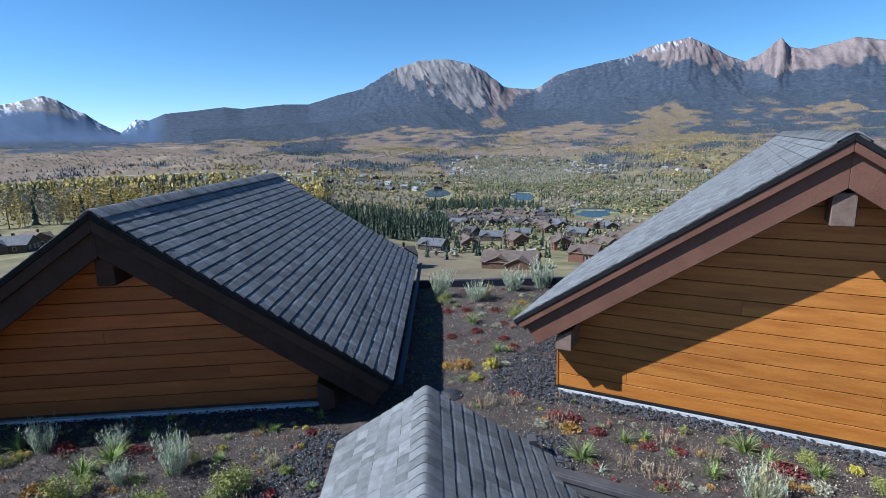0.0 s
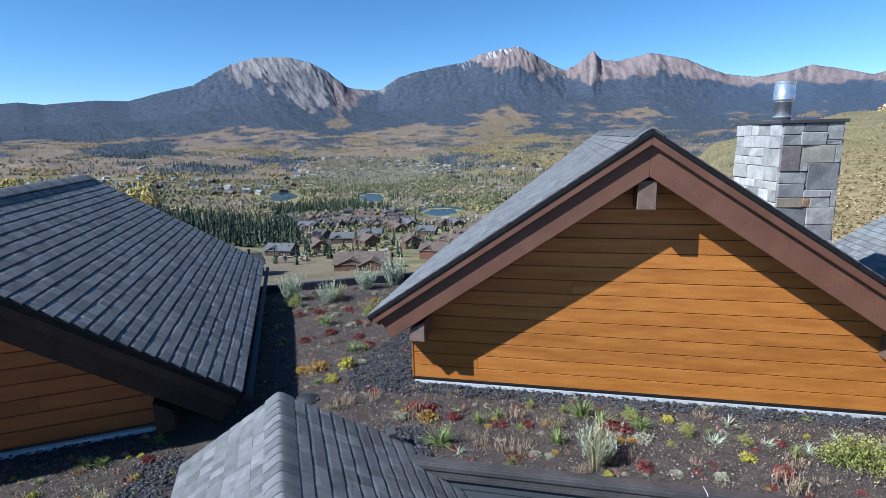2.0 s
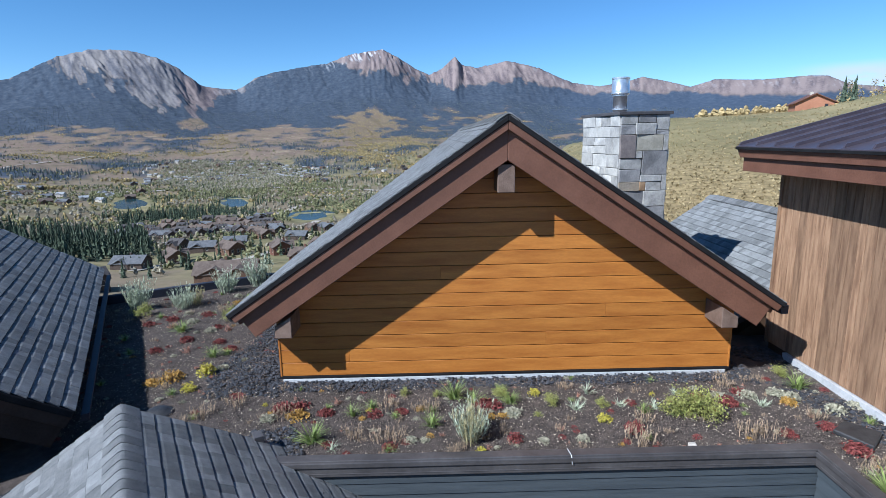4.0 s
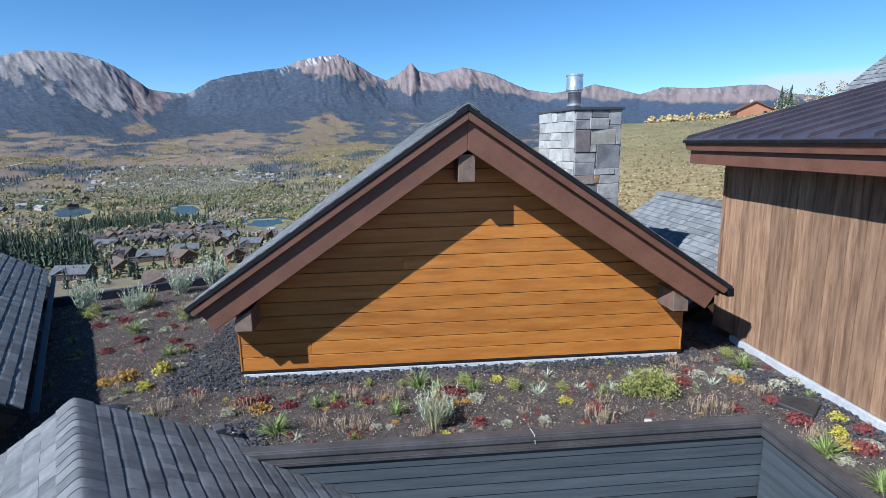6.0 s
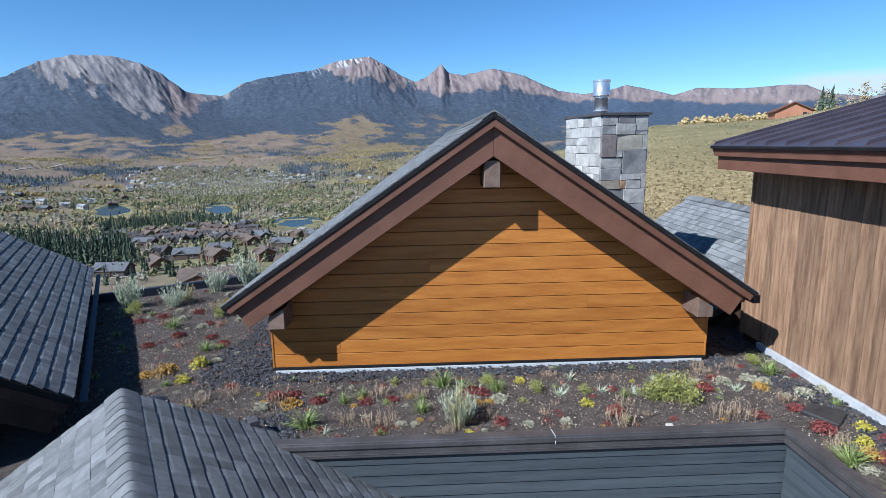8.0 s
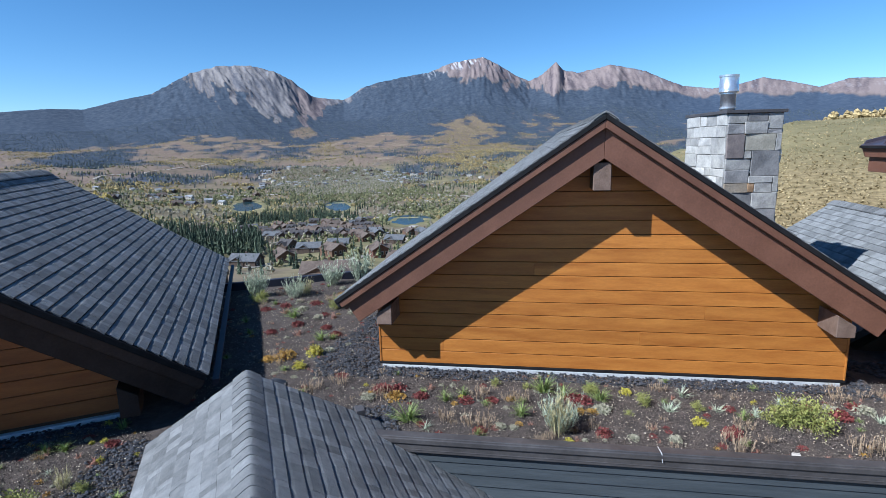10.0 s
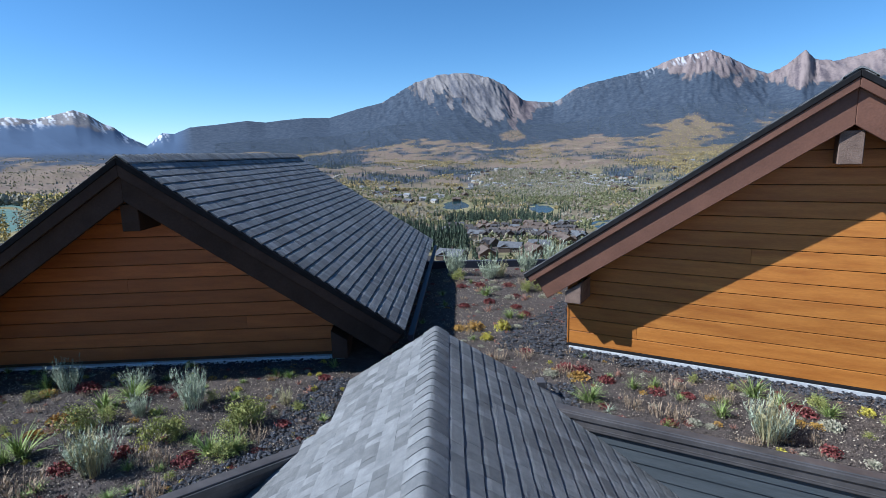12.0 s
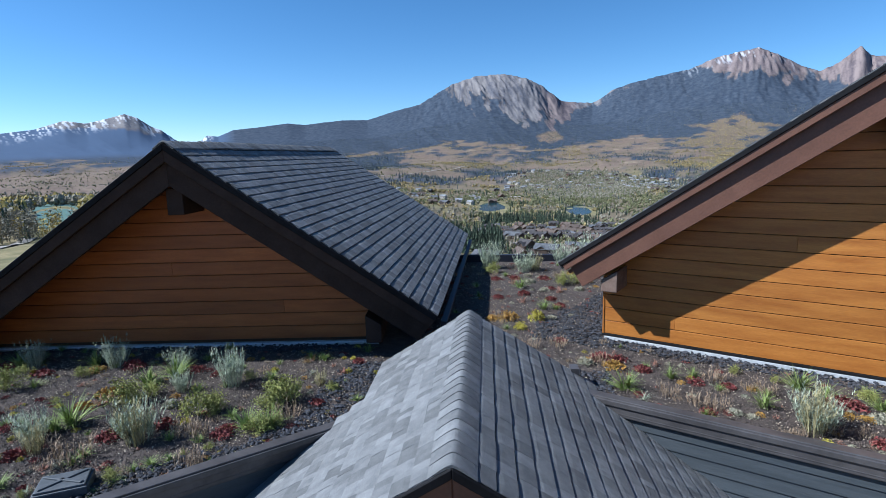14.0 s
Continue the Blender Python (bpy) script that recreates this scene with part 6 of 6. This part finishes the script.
PLACES_FRONT = ("R 0.20 -0.82|O 0.47 -1.03|R 0.46 -0.82|R 0.80 -0.97|P 0.90 -0.70|G 0.79 -1.61 1.35|R 0.99 -1.68 .9|T 1.24 -1.52|Q 1.04 -1.76 1.0|W 1.19 -0.56 .7|Y 1.35 -0.91 .7|R 1.43 -1.04|T 1.58 -0.85|"
                "R 1.79 -0.98 1.2|R 1.61 -0.54 .7|B 1.79 -0.53 .5|O 2.00 -0.91 .8|B 2.21 -0.58 .4|T 2.13 -0.92|G 2.15 -1.33 .95|G 2.44 -0.64 1.3|G 2.71 -0.78 1.1|D 2.59 -1.68 1.3|S 2.61 -1.61 1.25|R 2.81 -0.84|"
                "R 2.94 -0.86|O 2.88 -1.11 .9|O 3.02 -1.14 .9|B 3.06 -0.62 .75|G 3.16 -0.80 1.0|W 3.13 -1.08|R 3.11 -1.67 1.2|Y 2.70 -1.89 .9|R 1.69 -1.78 1.1|W 1.92 -1.66 1.1|T 1.55 -1.60|T 1.75 -1.57 1.3|"
                "W 2.06 -1.64 .9|T 0.31 -1.02|W 0.12 -1.07|Y -0.03 -0.71 .6|Y 3.53 -0.54 1.3|B 3.69 -0.85 .8|B 3.46 -1.14 .35|Q 4.22 -0.57 1.3|Q 3.97 -0.98 1.3|B 4.30 -0.96 .6|Y 4.24 -1.31 1.35|Q 4.55 -0.93 1.1|"
                "R 4.67 -0.89 1.0|Y 5.05 -0.66 .6|G 4.78 -1.11 .7|Q 4.96 -0.99 1.2|R 4.49 -1.49 1.5|T 4.71 -1.31 1.2|T 4.48 -1.76 1.6|W 3.43 -1.71 1.0|W 3.87 -1.69 1.15|R 3.66 -1.65 .7|B 5.24 -1.23 1.5|B 5.44 -1.29 1.5|"
                "B 5.14 -1.13 1.1|Q 5.37 -0.66 1.2|W 5.66 -0.51 .8|R 5.63 -0.75 1.1|W 5.88 -0.68 1.1|W 5.94 -0.76 1.1|T 6.14 -0.42 1.3|R 5.91 -0.98 1.6|R 6.17 -0.70 1.3|G -1.37 0.97|O -1.63 0.14 2.0|O -1.85 0.02 1.7|"
                "Y -1.19 0.29 1.9|W -1.02 0.5 1.5|Y -1.24 -0.22 1.5|B -1.55 3.05 1.4|B -1.75 2.8 1.1|R -2.1 1.7 1.5|P -1.9 1.2 1.5|R -1.5 1.6 1.4|P -2.7 2.4 1.6|R -2.3 3.1 1.6|P -1.6 2.2 1.6|R -2.9 2.8 1.5|"
                "T -2.1 3.4 1.4|W -1.3 2.5 1.5|R -1.2 1.3 1.4|D -2.9 3.9 1.3|B -3.6 3.1 1.3|R -3.2 2.6 1.5|O -2.0 3.9 1.5|W -2.2 4.4 1.5|G -2.42 2.17|T -1.77 0.13|R -2.44 1.27|T -0.41 -0.68|W -2.77 3.21|R -1.82 2.37|"
                "S -3.91 3.54 1.5|S -3.04 3.59 1.4|S -2.57 4.76 1.5|W -2.42 2.67|S -2.02 5.30 1.8|W -1.92 2.20|R -0.46 -0.43|T -0.75 -0.95")
PLACES_LEFT = ("S -6.26 -4.96 .85|G -6.45 -5.11 1.1|S -5.22 -4.38 .95|G -5.52 -4.53 1.1|S -4.45 -3.95 .75|G -4.19 -4.14 1.2|S -3.70 -4.35 .6|B -6.07 -5.16 .6|R -6.53 -5.16|R -5.82 -5.01|R -4.98 -4.26 1.6|"
               "O -5.31 -4.59 1.2|O -4.40 -4.90 1.5|P -4.14 -5.05 1.3|B -3.90 -4.91 1.2|G -4.26 -4.46 1.1|B -3.87 -4.59 .8|S -2.96 -5.22 1.15|D -2.89 -5.30 1.1|B -2.93 -4.61 1.25|B -2.86 -4.45 .9|W -3.43 -4.66 1.2|"
               "G -3.87 -5.46 1.4|B -4.64 -5.32 .4|G -3.90 -5.61 .9|S -3.85 -5.82 .9|D -3.58 -5.91 .8|T -3.13 -5.79 1.8|R -3.26 -5.40 1.4|R -3.65 -6.05 1.3|R -4.39 -5.83 1.2|O -4.22 -5.21 1.1|R -2.96 -4.96 1.3|"
               "Y -4.77 -5.69 .7|S -3.30 -3.93 1.0|R -3.78 -3.82 1.0|R -4.14 -3.88 1.2|B -3.25 -3.71 .5|O -3.83 -3.27 .8|B -2.42 -4.00 1.3|B -2.35 -3.86 1.2|B -2.35 -4.11 1.0|Y -3.21 -3.36 .8|G -2.21 -4.51 1.1|"
               "G -2.03 -4.38 1.1|B -2.07 -4.48 .9|R -2.31 -4.76 1.3|R -2.36 -4.64 1.0|D -2.38 -3.35 .6|R -1.98 -3.74 1.1|P -3.10 -2.83 1.2|P -2.38 -2.96 1.0|R -2.45 -2.57 1.0|T -2.67 -4.92 1.2|T -2.49 -4.89 1.1|"
               "T -2.05 -4.14 1.3|T -2.09 -5.21 1.1|W -2.85 -2.52 .6|B -5.62 -5.51")
PLACES_RIGHT = ("B 7.04 -0.20 .8|W 6.65 -0.73|W 6.78 -0.84|O 6.67 -1.00|R 6.74 -1.58|R 6.21 -1.73|Q 6.30 -1.04|R 5.94 -1.00|T 5.75 -1.67|G 7.03 -0.59|W 7.10 -1.23|W 7.42 -1.10|T 6.75 -1.35|Y 7.17 -2.11|R 7.26 -2.31|R 6.73 -2.06|O 6.83 -2.65|W 7.10 -2.63|G 6.52 -2.72"
                "|W 6.61 -2.83|R 6.94 -2.67|T 6.59 -2.40|G 6.56 -3.28|Y 6.93 -2.39|W 6.26 -0.77|T 6.01 -1.70")
pr = random.Random(77)


def soil_z(x, y):
    return SOIL + 0.022 * noise.noise((x * 1.3, y * 1.3, 0)) + 0.014 * noise.noise((x * 5, y * 5, 3)) - 0.006


def plant(kind, x, y, size):
    name, label, cat, meshes = KIT[kind]
    ob = tagged(new(name, pr.choice(meshes)), label, cat, "plants on the roof")
    ob.matrix_world = Matrix.LocRotScale((x, y, soil_z(x, y)), Euler((0, 0, pr.uniform(0, 6.28))), (size, size, size * pr.uniform(0.85, 1.15)))
    return ob


for places, grown in ((PLACES_FRONT, 1.0), (PLACES_LEFT, 1.12), (PLACES_RIGHT, 1.0)):
    for q in places.split("|"):
        k, x, y, *big = q.split()
        plant(k, float(x), float(y), grown * (float(big[0]) if big else pr.uniform(1.0, 1.4) * (1.25 if k in "RWYO" else 1.0)))
# small seedlings in between
for poly, n in ((FRONT, 460), (LEFTBED, 560)):
    p = np.array(poly)
    done = 0
    while done < n:
        x, y = pr.uniform(*sorted((p[:, 0].min(), p[:, 0].max()))), pr.uniform(*sorted((p[:, 1].min(), p[:, 1].max())))
        if in_poly(poly, np.array([x]), np.array([y]))[0]:
            plant(pr.choice("RRRPPPPTTTTWWWGO" if poly is FRONT else "RRRPPPPTTWWWGGGOOYYBQ"), x, y, pr.uniform(0.3, 0.8))
            done += 1

# ---------------------------------------------------------------- small things on the roof
bm = prism_bm([(6.70, -1.70, -0.075), (6.89, -2.07, -0.075), (7.20, -1.79, -0.075), (6.97, -1.51, -0.075)], (0, 0, 0.055), 0.012)
tagged(part("roof_paver", bm, M["blackbox"]), "flat black rubber mat lying on the gravel", "mat")
dome = tagged(part("roof_drain", lathe([(0.0, 0.07), (0.06, 0.066), (0.12, 0.045), (0.16, 0.01), (0.19, 0.0), (0.19, -0.02), (0.0, -0.02)], 28), M["blackbox"]), "low black roof drain dome", "drain")
dome.matrix_world = pose(-1.35, -0.84, -0.075)
for p in dome.data.polygons:
    p.use_smooth = True
tagged(part("pale_stone", prism_bm([(4.97, -1.895, -0.09), (5.06, -1.91, -0.09), (5.07, -1.85, -0.09), (4.99, -1.84, -0.09)], (0, 0, 0.045), 0.01), M["white_stone"]), "small pale stone on the soil", "stone")
vb = holder("vent_box", "low blue-grey plastic box with a ribbed lid beside the coping", "box", pose(-2.62, -6.02, -0.07, 0, 0, 56))
part("body", box_bm(-0.2, 0.2, -0.15, 0.15, -0.02, 0.075, bevel=0.012), M["greybox"], vb)
part("lid", box_bm(-0.185, 0.185, -0.135, 0.135, 0.07, 0.095, bevel=0.01), M["greybox"], vb)
for a in (33, -33):
    part("rib", box_bm(-0.19, 0.19, -0.018, 0.018, 0.09, 0.108, bevel=0.006, m=pose(0, 0, 0, 0, 0, a)), M["greybox"], vb)
wire = bpy.data.curves.new("wire", "CURVE")
wire.dimensions = "3D"
wire.bevel_depth = 0.004
sp = wire.splines.new("POLY")
wp = [(3.60, -1.98, -0.04), (3.60, -2.05, 0.035), (3.615, -2.17, 0.03), (3.62, -2.19, -0.06)]
sp.points.add(len(wp) - 1)
for a, c in zip(sp.points, wp):
    a.co = (*c, 1)
wire.materials.append(M["plinth"])
tagged(new("wire_clip", wire), "thin pale wire hooked over the coping", "wire")
